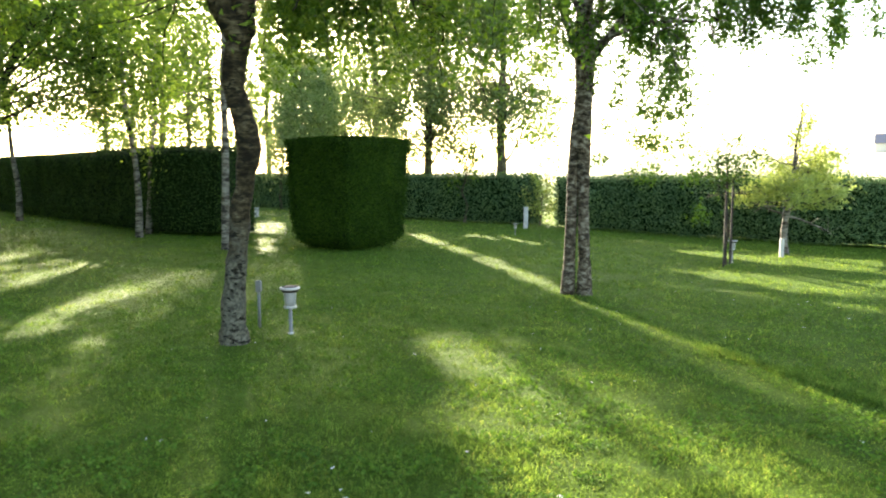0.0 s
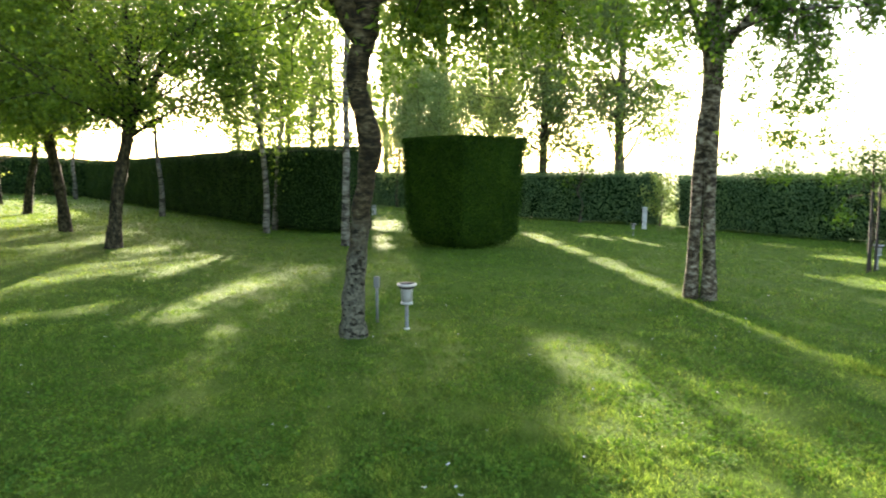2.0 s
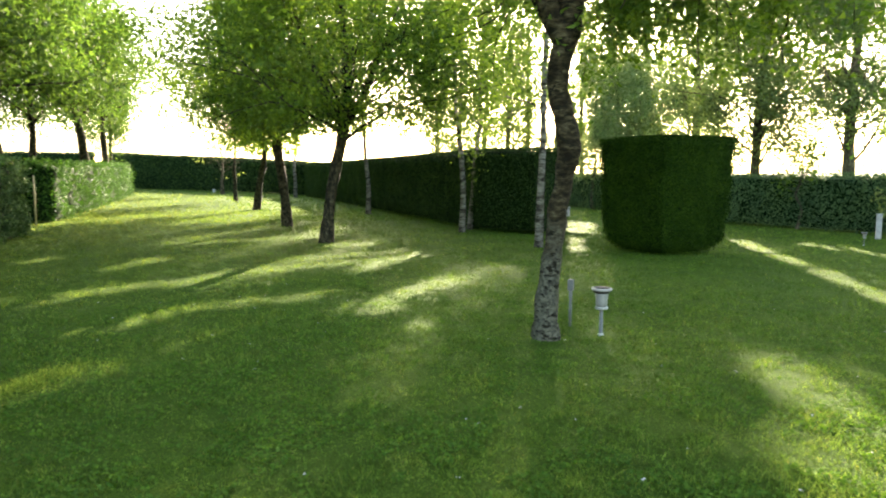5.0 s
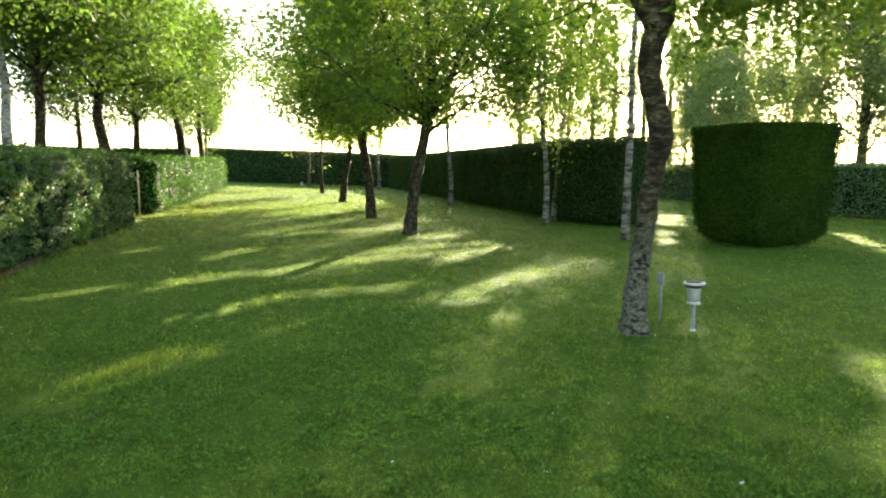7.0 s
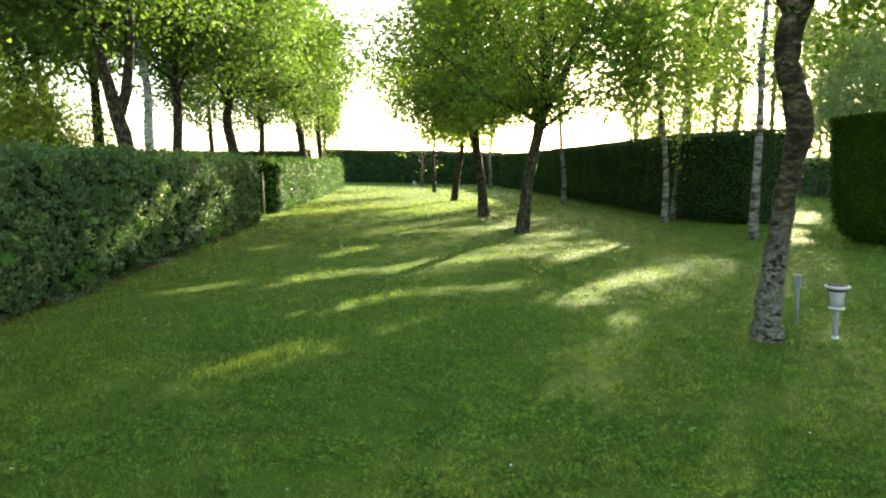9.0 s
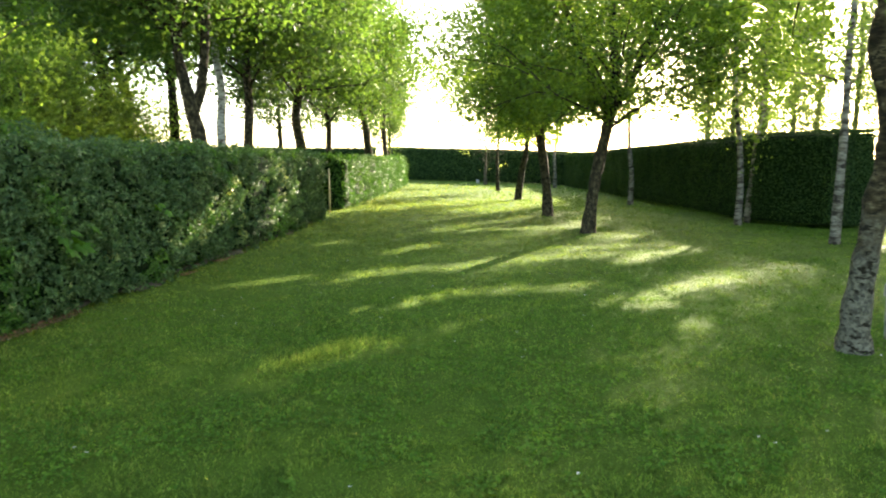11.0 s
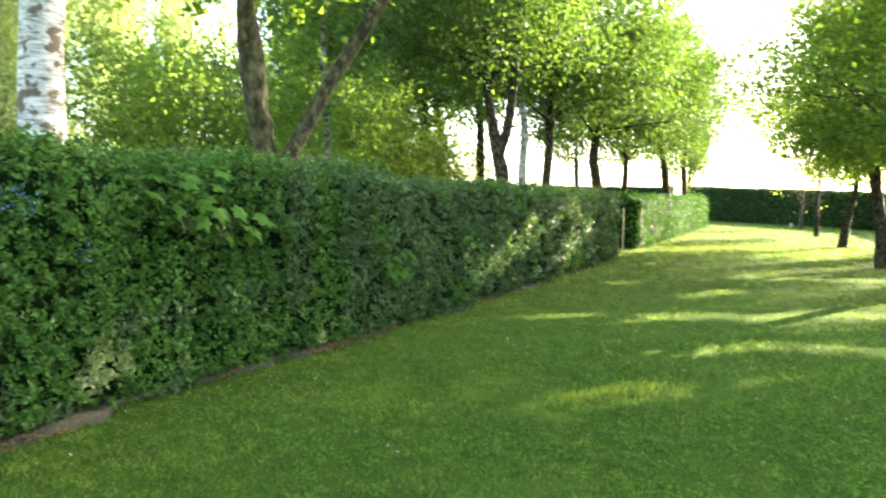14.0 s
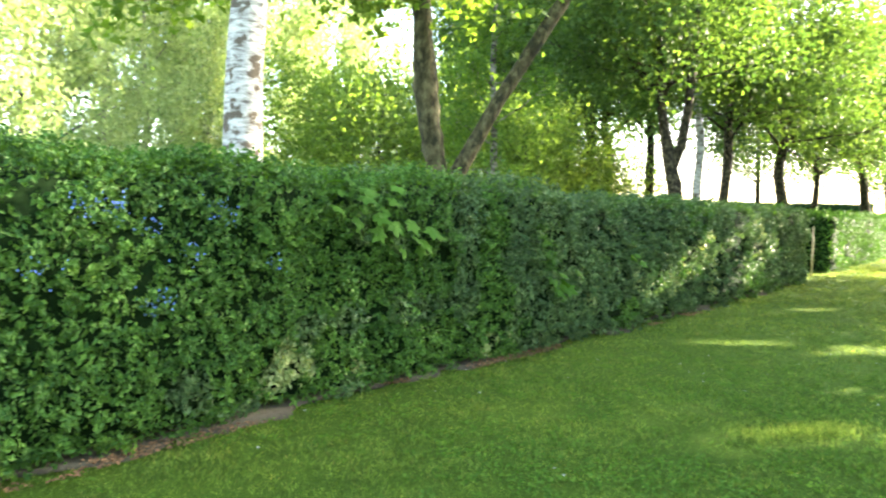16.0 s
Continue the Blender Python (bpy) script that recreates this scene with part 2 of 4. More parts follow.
MAT = {
    "white_bark": bark_material("white_birch_bark", [(0.36, (0.10, 0.085, 0.07)), (0.47, (0.30, 0.29, 0.27)), (0.62, (0.50, 0.49, 0.47))], 6.0, (1.0, 1.0, 3.6), 0.7,
                                (4.5, (1.1, 1.1, 1.5), 0.56, (0.10, 0.08, 0.06))),
    "twin_bark": bark_material("weathered_birch_bark", [(0.40, (0.018, 0.013, 0.008)), (0.51, (0.085, 0.066, 0.044)), (0.66, (0.26, 0.235, 0.19))], 9.0, (1.2, 1.2, 2.0), 0.9,
                               (5.5, (1.0, 1.0, 1.3), 0.60, (0.03, 0.025, 0.02))),
    "maple": leaf_material("maple_leaf", (0.068, 0.135, 0.020), (0.175, 0.265, 0.042), 0.68, 0.55, glow=(1.15, 1.15, 0.65)),
    "birch": leaf_material("birch_leaf", (0.05, 0.115, 0.016), (0.13, 0.225, 0.03), 0.56, 0.6, glow=(1.15, 1.15, 0.7)),
    "sunlit_birch": leaf_material("sunlit_birch_leaf", (0.095, 0.17, 0.03), (0.21, 0.31, 0.065), 0.66, 0.6, glow=(1.15, 1.15, 0.65)),
    "poplar": leaf_material("poplar_leaf", (0.10, 0.155, 0.06), (0.22, 0.28, 0.12), 0.62, 0.6, glow=(1.1, 1.1, 0.7)),
    "lime": leaf_material("young_leaf", (0.24, 0.31, 0.10), (0.40, 0.46, 0.18), 0.60, 0.6, glow=(1.15, 1.15, 0.7)),
    "wood": leaf_material("wood_leaf", (0.042, 0.095, 0.022), (0.115, 0.190, 0.044), 0.58, 0.6, glow=(1.15, 1.15, 0.65)),
    # pale tone paints sun and haze on the far foliage
    "hazed_spring": leaf_material("hazed_spring_leaf", (0.17, 0.25, 0.10), (0.32, 0.40, 0.20), 0.58, 0.7, glow=(1.12, 1.12, 0.8)),
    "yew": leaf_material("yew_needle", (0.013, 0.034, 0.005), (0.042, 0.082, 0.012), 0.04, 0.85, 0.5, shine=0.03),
    "hedge": leaf_material("hedge_leaf", (0.026, 0.082, 0.016), (0.092, 0.195, 0.038), 0.24, 0.5, 0.7, glow=(1.15, 1.2, 0.6), shine=0.14),
    "light_hedge": leaf_material("light_hedge_leaf", (0.05, 0.125, 0.018), (0.15, 0.27, 0.05), 0.3, 0.5, 0.6, glow=(1.15, 1.2, 0.6), shine=0.15),
    "variegated_sunlit": leaf_material("variegated_sunlit_leaf", (0.12, 0.20, 0.07), (0.34, 0.39, 0.19), 0.22, 0.5, 0.6, shine=0.15),
    "silvery": leaf_material("silvery_leaf", (0.032, 0.080, 0.028), (0.110, 0.180, 0.074), 0.25, 0.5, 0.6, glow=(1.1, 1.15, 0.7), shine=0.16),
    # yew, and thuja below it, paled to paint the glare veil over the hedges
    "veiled_yew": leaf_material("veiled_yew_needle", (0.022, 0.046, 0.015), (0.054, 0.098, 0.031), 0.05, 0.85, 0.9, shine=0.05),
    "thuja": leaf_material("thuja_leaf", (0.056, 0.110, 0.050), (0.128, 0.205, 0.092), 0.2, 0.7, 0.9, shine=0.08),
    # near-black cores paint the shade deep between the leaves
    "core": plain_material("shaded_twig_core", (0.010, 0.022, 0.006), 0.95, 0, 0.7, 14, 0.05),
    "hedge_core": plain_material("shaded_leaf_core", (0.007, 0.018, 0.005), 0.95, 0, 0.8, 22, 0.05),
    "birch_bark": bark_material("birch_bark", [(0.38, (0.035, 0.03, 0.023)), (0.47, (0.12, 0.107, 0.088)), (0.60, (0.25, 0.235, 0.205))], 3.0, (1.2, 1.2, 4), 0.4,
                                (2.6, (1.0, 1.0, 2.2), 0.55, (0.035, 0.03, 0.025))),
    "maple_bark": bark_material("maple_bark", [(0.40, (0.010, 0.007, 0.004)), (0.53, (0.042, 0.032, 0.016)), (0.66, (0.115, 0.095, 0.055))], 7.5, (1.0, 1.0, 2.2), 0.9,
                                (11.0, (1.0, 1.0, 2.2), 0.55, (0.012, 0.010, 0.006)), lichen_and_light=(1.15, (0.135, 0.128, 0.095))),
    "dark_bark": bark_material("dark_bark", [(0.40, (0.011, 0.009, 0.006)), (0.53, (0.042, 0.034, 0.020)), (0.66, (0.120, 0.102, 0.062))], 9.0, (1.6, 1.6, 1.0), 1.0),
    "mossy_bark": bark_material("mossy_bark", [(0.36, (0.012, 0.011, 0.005)), (0.49, (0.046, 0.041, 0.019)), (0.63, (0.105, 0.094, 0.050))], 7.0, (1.3, 1.3, 0.7), 1.0,
                                (5.0, (1.0, 1.0, 0.8), 0.58, (0.018, 0.018, 0.009))),
    "grey_bark": bark_material("grey_bark", [(0.38, (0.03, 0.026, 0.016)), (0.52, (0.085, 0.073, 0.045)), (0.66, (0.16, 0.14, 0.09))], 5.0, (2, 2, 1.0), 0.8),
    "white_paint": plain_material("white_paint", (0.46, 0.45, 0.42), 0.6, 0, 0.5, 9),
    "grey_metal": plain_material("grey_metal", (0.17, 0.175, 0.17), 0.7, 0.0, 0.5, 14),
    "milk_glass": plain_material("milky_diffuser", (0.28, 0.27, 0.25), 0.3, 0, 0.3, 20),
    "panel": plain_material("solar_glass", (0.03, 0.032, 0.04), 0.8, 0, 0.3, 30, 0.1),
    "dark_wood": plain_material("dark_stake_wood", (0.028, 0.023, 0.018), 0.9, 0, 0.6, 20),
    "pale_wood": plain_material("pale_stake_wood", (0.35, 0.30, 0.16), 0.8, 0, 0.6, 20),
}


def ground_material():
    m, nt, bsdf, out = nodes_of("lawn_soil")
    fine = noise_fac(nt, 60, 6.0, None, 0.7)
    col = ramp(nt, fine, [(0.3, (0.022, 0.046, 0.006)), (0.55, (0.058, 0.108, 0.012)), (0.8, (0.115, 0.19, 0.026))])
    col = mixed(nt, 0.8, col, ramp(nt, noise_fac(nt, 0.9, 5.0), [(0.3, (0.72, 0.78, 0.7)), (0.7, (1.2, 1.12, 1.0))]), "MULTIPLY")
    dry = ramp(nt, noise_fac(nt, 2.2, 6.0, None, 0.65), [(0.62, (0, 0, 0)), (0.75, (1, 1, 1))])
    col = mixed(nt, mixed(nt, 0.75, dry, (0, 0, 0)), col, (0.12, 0.13, 0.035))
    # distant haze painted on the ground: paler with distance beyond the hedges
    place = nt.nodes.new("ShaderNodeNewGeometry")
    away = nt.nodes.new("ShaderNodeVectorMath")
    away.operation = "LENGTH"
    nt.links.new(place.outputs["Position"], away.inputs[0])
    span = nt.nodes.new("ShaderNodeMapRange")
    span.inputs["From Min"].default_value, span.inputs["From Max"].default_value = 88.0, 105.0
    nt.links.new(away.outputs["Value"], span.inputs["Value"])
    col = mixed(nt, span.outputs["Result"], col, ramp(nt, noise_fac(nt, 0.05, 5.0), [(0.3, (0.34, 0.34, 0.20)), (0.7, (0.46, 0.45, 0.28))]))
    nt.links.new(col, bsdf.inputs["Base Color"])
    bsdf.inputs["Roughness"].default_value, bsdf.inputs["Specular IOR Level"].default_value = 0.85, 0.05
    bump = nt.nodes.new("ShaderNodeBump")
    bump.inputs["Strength"].default_value, bump.inputs["Distance"].default_value = 0.9, 0.03
    nt.links.new(fine, bump.inputs["Height"])
    nt.links.new(bump.outputs[0], bsdf.inputs["Normal"])
    return m


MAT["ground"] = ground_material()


def turf_material():
    m, nt, bsdf, out = nodes_of("grass_blade")
    geo = nt.nodes.new("ShaderNodeNewGeometry")
    col = ramp(nt, geo.outputs["Random Per Island"], [(0, (0.054, 0.126, 0.023)), (0.5, (0.096, 0.196, 0.037)), (0.93, (0.134, 0.248, 0.052)), (1, (0.19, 0.225, 0.07))])
    col = mixed(nt, 0.9, col, ramp(nt, noise_fac(nt, 6.0, 5.0, None, 0.65), [(0.36, (0.58, 0.62, 0.64)), (0.64, (1.28, 1.24, 1.15))]), "MULTIPLY")
    col = mixed(nt, 0.8, col, ramp(nt, noise_fac(nt, 0.8, 4.0), [(0.3, (0.72, 0.8, 0.8)), (0.7, (1.3, 1.18, 1.0))]), "MULTIPLY")
    col = mixed(nt, 0.85, col, ramp(nt, noise_fac(nt, 34.0, 3.0, None, 0.6), [(0.36, (0.36, 0.39, 0.42)), (0.63, (1.5, 1.46, 1.42))]), "MULTIPLY")
    # drier, yellower turf within a few metres of the mixed hedge
    place = nt.nodes.new("ShaderNodeNewGeometry")
    across = nt.nodes.new("ShaderNodeVectorMath")
    across.operation = "DOT_PRODUCT"
    across.inputs[1].default_value = (0.67, 0.74, 0)
    nt.links.new(place.outputs["Position"], across.inputs[0])
    dry = nt.nodes.new("ShaderNodeMapRange")
    dry.inputs["From Min"].default_value, dry.inputs["From Max"].default_value = 1.2, -4.0
    nt.links.new(across.outputs["Value"], dry.inputs["Value"])
    col = mixed(nt, dry.outputs["Result"], col, mixed(nt, 1.0, col, (1.16, 1.03, 1.15), "MULTIPLY"))
    straw = ramp(nt, noise_fac(nt, 3.1, 6.0, None, 0.7), [(0.58, (0, 0, 0)), (0.76, (0.7, 0.7, 0.7))])
    col = mixed(nt, straw, col, (0.15, 0.145, 0.04))
    nt.links.new(col, bsdf.inputs["Base Color"])
    bsdf.inputs["Roughness"].default_value, bsdf.inputs["Specular IOR Level"].default_value = 0.85, 0.03
    tr = nt.nodes.new("ShaderNodeBsdfTranslucent")
    nt.links.new(mixed(nt, 1.0, col, (1.6, 1.22, 1.0), "MULTIPLY"), tr.inputs[0])
    mx = nt.nodes.new("ShaderNodeMixShader")
    mx.inputs[0].default_value = 0.48
    nt.links.new(bsdf.outputs[0], mx.inputs[1])
    nt.links.new(tr.outputs[0], mx.inputs[2])
    nt.links.new(mx.outputs[0], out.inputs[0])
    return m


MAT["grass"] = turf_material()


# ---- ground ----
def ground_height(x, y):
    """Flat lawn; beyond the hedges the fields rise gently."""
    d = np.hypot(x, y)
    far = np.clip((d - 60) / 240, 0, 1)
    right = np.clip((x + 12) / 40, 0, 1)
    return far * far * (3 - 2 * far) * (2.5 + 7.0 * right)


def relief(p):
    """Gentle bumps of the lawn round the viewpoint."""
    near = np.clip(1 - np.hypot(p[:, 0], p[:, 1]) / 60, 0, 1)
    flat = p * [1, 1, 0]
    return near * (0.006 * lumps(flat, 0.9) + 0.02 * lumps(flat, 3.0)) - 0.015


def build_ground():
    ring = np.concatenate([np.linspace(0, 14, 40), 14 * (3000 / 14) ** np.linspace(0.02, 1, 70)])
    ang = np.linspace(0, 2 * np.pi, 144, endpoint=False)
    r, a = np.meshgrid(ring[1:], ang, indexing="ij")
    x, y = r * np.cos(a), r * np.sin(a)
    v = np.stack([x, y, ground_height(x, y)], -1).reshape(-1, 3)
    v[:, 2] += relief(v)
    n = len(ang)
    k, j = np.meshgrid(np.arange(len(ring) - 2), np.arange(n), indexing="ij")
    q = np.stack([k * n + j, (k + 1) * n + j, (k + 1) * n + (j + 1) % n, k * n + (j + 1) % n], -1).reshape(-1, 4)
    v = np.concatenate([v, [[0, 0, -0.015]]])
    j = np.arange(0, n, 2)
    fan = np.stack([np.full(len(j), len(v) - 1), j, j + 1, (j + 2) % n], -1)
    q = np.concatenate([q, fan])
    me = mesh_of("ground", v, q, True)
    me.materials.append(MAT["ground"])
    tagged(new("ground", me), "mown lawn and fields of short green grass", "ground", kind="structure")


build_ground()


# ---- hedges ----
def hedge_surface(line, thick, height, end_height, wave, profile):
    """A function from length s and profile u (0 front foot, 1 back foot) to places and normals, and the length."""
    line = np.asarray(line, float)
    step = np.hypot(*np.diff(line, axis=0).T)
    total = np.r_[0, np.cumsum(step)]
    h = lambda s: height + (end_height - height) * s / total[-1]  # noqa: E731
    prof = np.asarray(profile, float)
    plen = np.r_[0, np.cumsum(np.hypot(*(np.diff(prof, axis=0) * [thick, height]).T))]
    plen /= plen[-1]

    def at(s, u, wavy=True):
        x, y = np.interp(s, total, line[:, 0]), np.interp(s, total, line[:, 1])
        e = 0.4
        dx = np.interp(s + e, total, line[:, 0]) - np.interp(s - e, total, line[:, 0])
        dy = np.interp(s + e, total, line[:, 1]) - np.interp(s - e, total, line[:, 1])
        d = unit(np.stack([dx, dy], -1))
        inward = np.stack([-d[:, 1], d[:, 0]], -1)
        o, z = np.interp(u, plen, prof[:, 0]), np.interp(u, plen, prof[:, 1])
        o2, z2 = np.interp(u + 0.01, plen, prof[:, 0]), np.interp(u + 0.01, plen, prof[:, 1])
        o1, z1 = np.interp(u - 0.01, plen, prof[:, 0]), np.interp(u - 0.01, plen, prof[:, 1])
        t = unit(np.stack([(o2 - o1) * thick, (z2 - z1) * height], -1))
        p = np.stack([x + inward[:, 0] * o * thick, y + inward[:, 1] * o * thick, z * h(s)], -1)
        nrm = np.stack([-t[:, 1] * inward[:, 0], -t[:, 1] * inward[:, 1], t[:, 0]], -1)
        if wavy:
            p = p + nrm * (wave * (lumps(p, 0.9) + 0.7 * lumps(p + 31, 0.32)))[:, None]
        return p, nrm

    return at, total[-1], plen


BOX = [(0.06, 0.02), (0, 0.16), (0, 0.55), (0.01, 0.93), (0.07, 1.0), (0.93, 1.0), (0.99, 0.93), (1, 0.5), (0.97, 0.0)]


HEDGE_LEAVES = {"pale_leaves": "pale leaves, cream-edged and painting sun patches", "silvery_leaves": "dull silvery green leaves", "light_leaves": "fresh light green leaves"}


def hedge(name, label, line, thick, height, material, leaf, count, end_height=None, wave=0.05, near=None, extra=(), group="", fuzz=0.04, profile=BOX, out=0.0, sprig=1, core="core", umax=0.86, corners=4):
    """A clipped hedge: an inner mass coloured as shade and a skin of leaves. line: the foot of its front, its body to
    the left of the way.
    """
    top = thing(name, label, "hedge", group)
    at, length, plen = hedge_surface(line, thick, height, end_height or height, wave, profile)
    ns, nu = max(int(length / 0.35), 6), 26
    s, u = np.meshgrid(np.linspace(0.05, length - 0.05, ns), np.linspace(0, 1, nu), indexing="ij")
    p, nrm = at(s.ravel(), u.ravel())
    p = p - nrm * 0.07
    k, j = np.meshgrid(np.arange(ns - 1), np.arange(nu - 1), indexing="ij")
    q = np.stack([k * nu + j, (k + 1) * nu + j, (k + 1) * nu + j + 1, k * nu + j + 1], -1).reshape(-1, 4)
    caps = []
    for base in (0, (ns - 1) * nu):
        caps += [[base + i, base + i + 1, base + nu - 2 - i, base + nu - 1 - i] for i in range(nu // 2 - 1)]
    part("inner_mass", mesh_of("inner_mass", p, np.concatenate([q, np.array(caps)]), True), MAT[core], top, "inner mass of twigs and leaves, coloured near-black for their shade")
    # the skin, thicker where the camera comes near
    sv = rng.random(count // sprig * 3) * length
    keep = rng.random(len(sv)) < (1.0 if near is None else near(sv))
    sv = sv[keep][: count // sprig]
    uv = rng.random(len(sv)) * umax
    p, nrm = at(sv, uv)
    p = p + nrm * (rng.normal(size=len(sv)) * fuzz + out)[:, None]
    if sprig > 1:
        thick_here = lumps(p, 0.16) + 0.7 * lumps(p + 20, 0.5) > -0.88 + 0.25 * rng.normal(size=len(p))
        p, nrm = p[thick_here], nrm[thick_here]
        shoot = np.repeat(unit(nrm + rng.normal(size=p.shape) * 0.6) * (0.03 + 0.07 * rng.random((len(p), 1))), sprig, 0) * rng.random((len(p) * sprig, 1))
        p, nrm = np.repeat(p, sprig, 0) + shoot, np.repeat(nrm, sprig, 0)
        p = p + rng.normal(size=p.shape) * (0.012 + 0.0012 * np.hypot(p[:, 0], p[:, 1]))[:, None]
    # the two ends
    m = int(0.03 * count) + 300
    for s_end, sign in ((0.0, -1), (length, 1)):
        ue = rng.random(m)
        pa, _ = at(np.full(m, s_end), ue * 0.5)
        pb, _ = at(np.full(m, s_end), 1 - ue * 0.5)
        w = rng.random(m)[:, None]
        pe = pa * w + pb * (1 - w)
        d = unit(at(np.full(m, s_end), ue)[0] - at(np.full(m, s_end - sign * 0.3), ue)[0])
        p, nrm = np.concatenate([p, pe + d * rng.normal(size=(m, 1)) * fuzz]), np.concatenate([nrm, d])
    p[:, 2] = np.maximum(p[:, 2], 0.01)
    size = np.full(len(p), leaf) if np.isscalar(leaf) else leaf(p)
    for tag, mat, test in extra:
        chosen = test(p)
        part(tag, leaf_mesh(tag, rng, p[chosen], nrm[chosen], size[chosen] * 1.1, spread=0.7), mat, top, HEDGE_LEAVES[tag], "stuff")
        p, nrm, size = p[~chosen], nrm[~chosen], size[~chosen]
    part("leaves", leaf_mesh("leaves", rng, p, nrm, size, spread=0.75, corners=corners), material, top, kind="stuff")
    return top, at, length


# yew hedge at the left: long face, then its end face towards the camera
hedge("yew_hedge", "tall dark clipped yew hedge with a straight top, along the lawn",
      [(-6.65, 17.25), (-8.62, 17.74), (-12.33, 21.0), (-17.7, 25.6), (-23.6, 30.9), (-33.5, 39.4)][::-1], 1.7, 2.32, MAT["veiled_yew"],
      lambda p: 0.032 + 0.0013 * np.hypot(p[:, 0], p[:, 1]), 110000, wave=0.03, group="boundary hedges", fuzz=0.022, corners=3)
hedge("far_hedge", "tall dark clipped hedge closing the far end of the lawn",
      [(-72, 50.5), (-64.6, 48.1), (-52.8, 47.0), (-42.0, 44.0), (-34.2, 40.6)], 1.6, 4.0, MAT["veiled_yew"],
      0.22, 12000, end_height=2.45, wave=0.04, group="boundary hedges")
hedge("far_hedge", "tall dark clipped hedge far behind the trees",
      [(-62, 14), (-70, 24), (-76, 38), (-73, 49.5)], 1.6, 3.6, MAT["veiled_yew"], 0.26, 6000, end_height=4.0, wave=0.04, group="boundary hedges")
# field hedge at the right, in two stretches with a thin spot between
hedge("field_hedge", "waist to chest high green clipped field hedge beside the lawn",
      [(-14.0, 37.0), (-10.8, 33.4), (-2.7, 24.7), (1.55, 21.9)], 0.9, 1.55, MAT["thuja"], 0.075, 50000, wave=0.07, group="boundary hedges", fuzz=0.06, corners=3)
hedge("field_hedge", "chest high green clipped field hedge beside the lawn",
      [(2.35, 21.2), (4.02, 19.4), (6.34, 17.1), (8.83, 15.3), (14.5, 11.4)], 0.9, 1.5, MAT["thuja"], 0.062, 64000, wave=0.07, group="boundary hedges", fuzz=0.06, corners=3)
MIXED = [(-2.4, -4.4), (-4.04, -2.4), (-5.4, -1.3), (-7.05, 0.2), (-8.5, 1.6), (-10.9, 3.85), (-13.6, 6.2), (-15.1, 7.6), (-18.6, 10.5)]
MIXED_AT, MIXED_LEN, MIXED_U = hedge_surface(MIXED, 1.35, 1.84, 1.84, 0.12, BOX)


def on_hedge(s, z):
    """Place and normal on the front of the mixed hedge at length s and height z."""
    u = np.interp(z, [0.04, 0.29, 1.0, 1.71, 1.84], MIXED_U[:5])
    p, n = MIXED_AT(np.atleast_1d(float(s)), np.atleast_1d(u))
    return p[0], n[0]


# clumps from 12 m along paint sun patches as pale leaves
PALE = [(on_hedge(a, z)[0], rad) for a, z, rad in ((4.48, 0.36, 0.30), (4.75, 0.25, 0.12), (5.3, 0.22, 0.12), (7.2, 0.2, 0.16), (7.6, 0.25, 0.12), (12.0, 0.5, 0.35), (12.7, 0.85, 0.3), (13.5, 1.2, 0.3), (14.3, 0.75, 0.28), (14.2, 0.4, 0.25), (16.9, 1.45, 0.4),
                                                   (17.0, 1.05, 0.32), (16.0, 0.3, 0.2), (9.4, 0.5, 0.15), (10.6, 0.7, 0.2))]


def pale_spot(p):
    """Cream-edged leaves and painted sun patches, thinning out towards the rim of each clump."""
    near = np.zeros(len(p))
    for c, rad in PALE:
        near = np.maximum(near, 1.25 - np.linalg.norm(p - c, axis=1) / rad)
    return near + 0.4 * lumps(p, 0.12) > 0.55


def silvery(p):
    """The duller grey-green shrubs farther along the hedge."""
    d = np.hypot(p[:, 0], p[:, 1])
    return lumps(p, 0.35) + 0.6 * lumps(p + 5, 1.3) + np.clip((d - 7.5) / 2.5, -3, 0.5) > 0.0


def fresh(p):
    """The lighter shrub at the near end of the hedge."""
    return lumps(p, 0.3) + 0.7 * lumps(p + 11, 0.9) - 1.2 * np.clip((p[:, 1] + 2.6) / 1.2, -0.6, 1.5) + 0.8 * (0.9 - p[:, 2]) > 0.15


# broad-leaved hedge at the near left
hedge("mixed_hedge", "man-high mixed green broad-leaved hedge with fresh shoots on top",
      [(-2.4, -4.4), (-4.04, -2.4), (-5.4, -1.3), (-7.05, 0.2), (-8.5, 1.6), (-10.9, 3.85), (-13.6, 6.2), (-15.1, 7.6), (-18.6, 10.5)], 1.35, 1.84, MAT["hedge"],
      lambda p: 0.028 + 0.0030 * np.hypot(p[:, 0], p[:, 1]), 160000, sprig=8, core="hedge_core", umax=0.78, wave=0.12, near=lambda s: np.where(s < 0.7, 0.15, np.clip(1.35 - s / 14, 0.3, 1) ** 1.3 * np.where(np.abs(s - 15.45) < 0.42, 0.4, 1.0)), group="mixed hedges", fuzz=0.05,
      extra=[("pale_leaves", MAT["variegated_sunlit"], pale_spot), ("light_leaves", MAT["light_hedge"], fresh), ("silvery_leaves", MAT["silvery"], silvery)])
hedge("mixed_hedge", "man-high sunlit mixed hedge farther along the lawn",
      [(-22.2, 13.6), (-26.7, 17.5), (-45.6, 33.8)], 1.3, 1.9, MAT["hedge"], 0.10, 24000, sprig=6, end_height=2.2, wave=0.09, group="mixed hedges", fuzz=0.07)


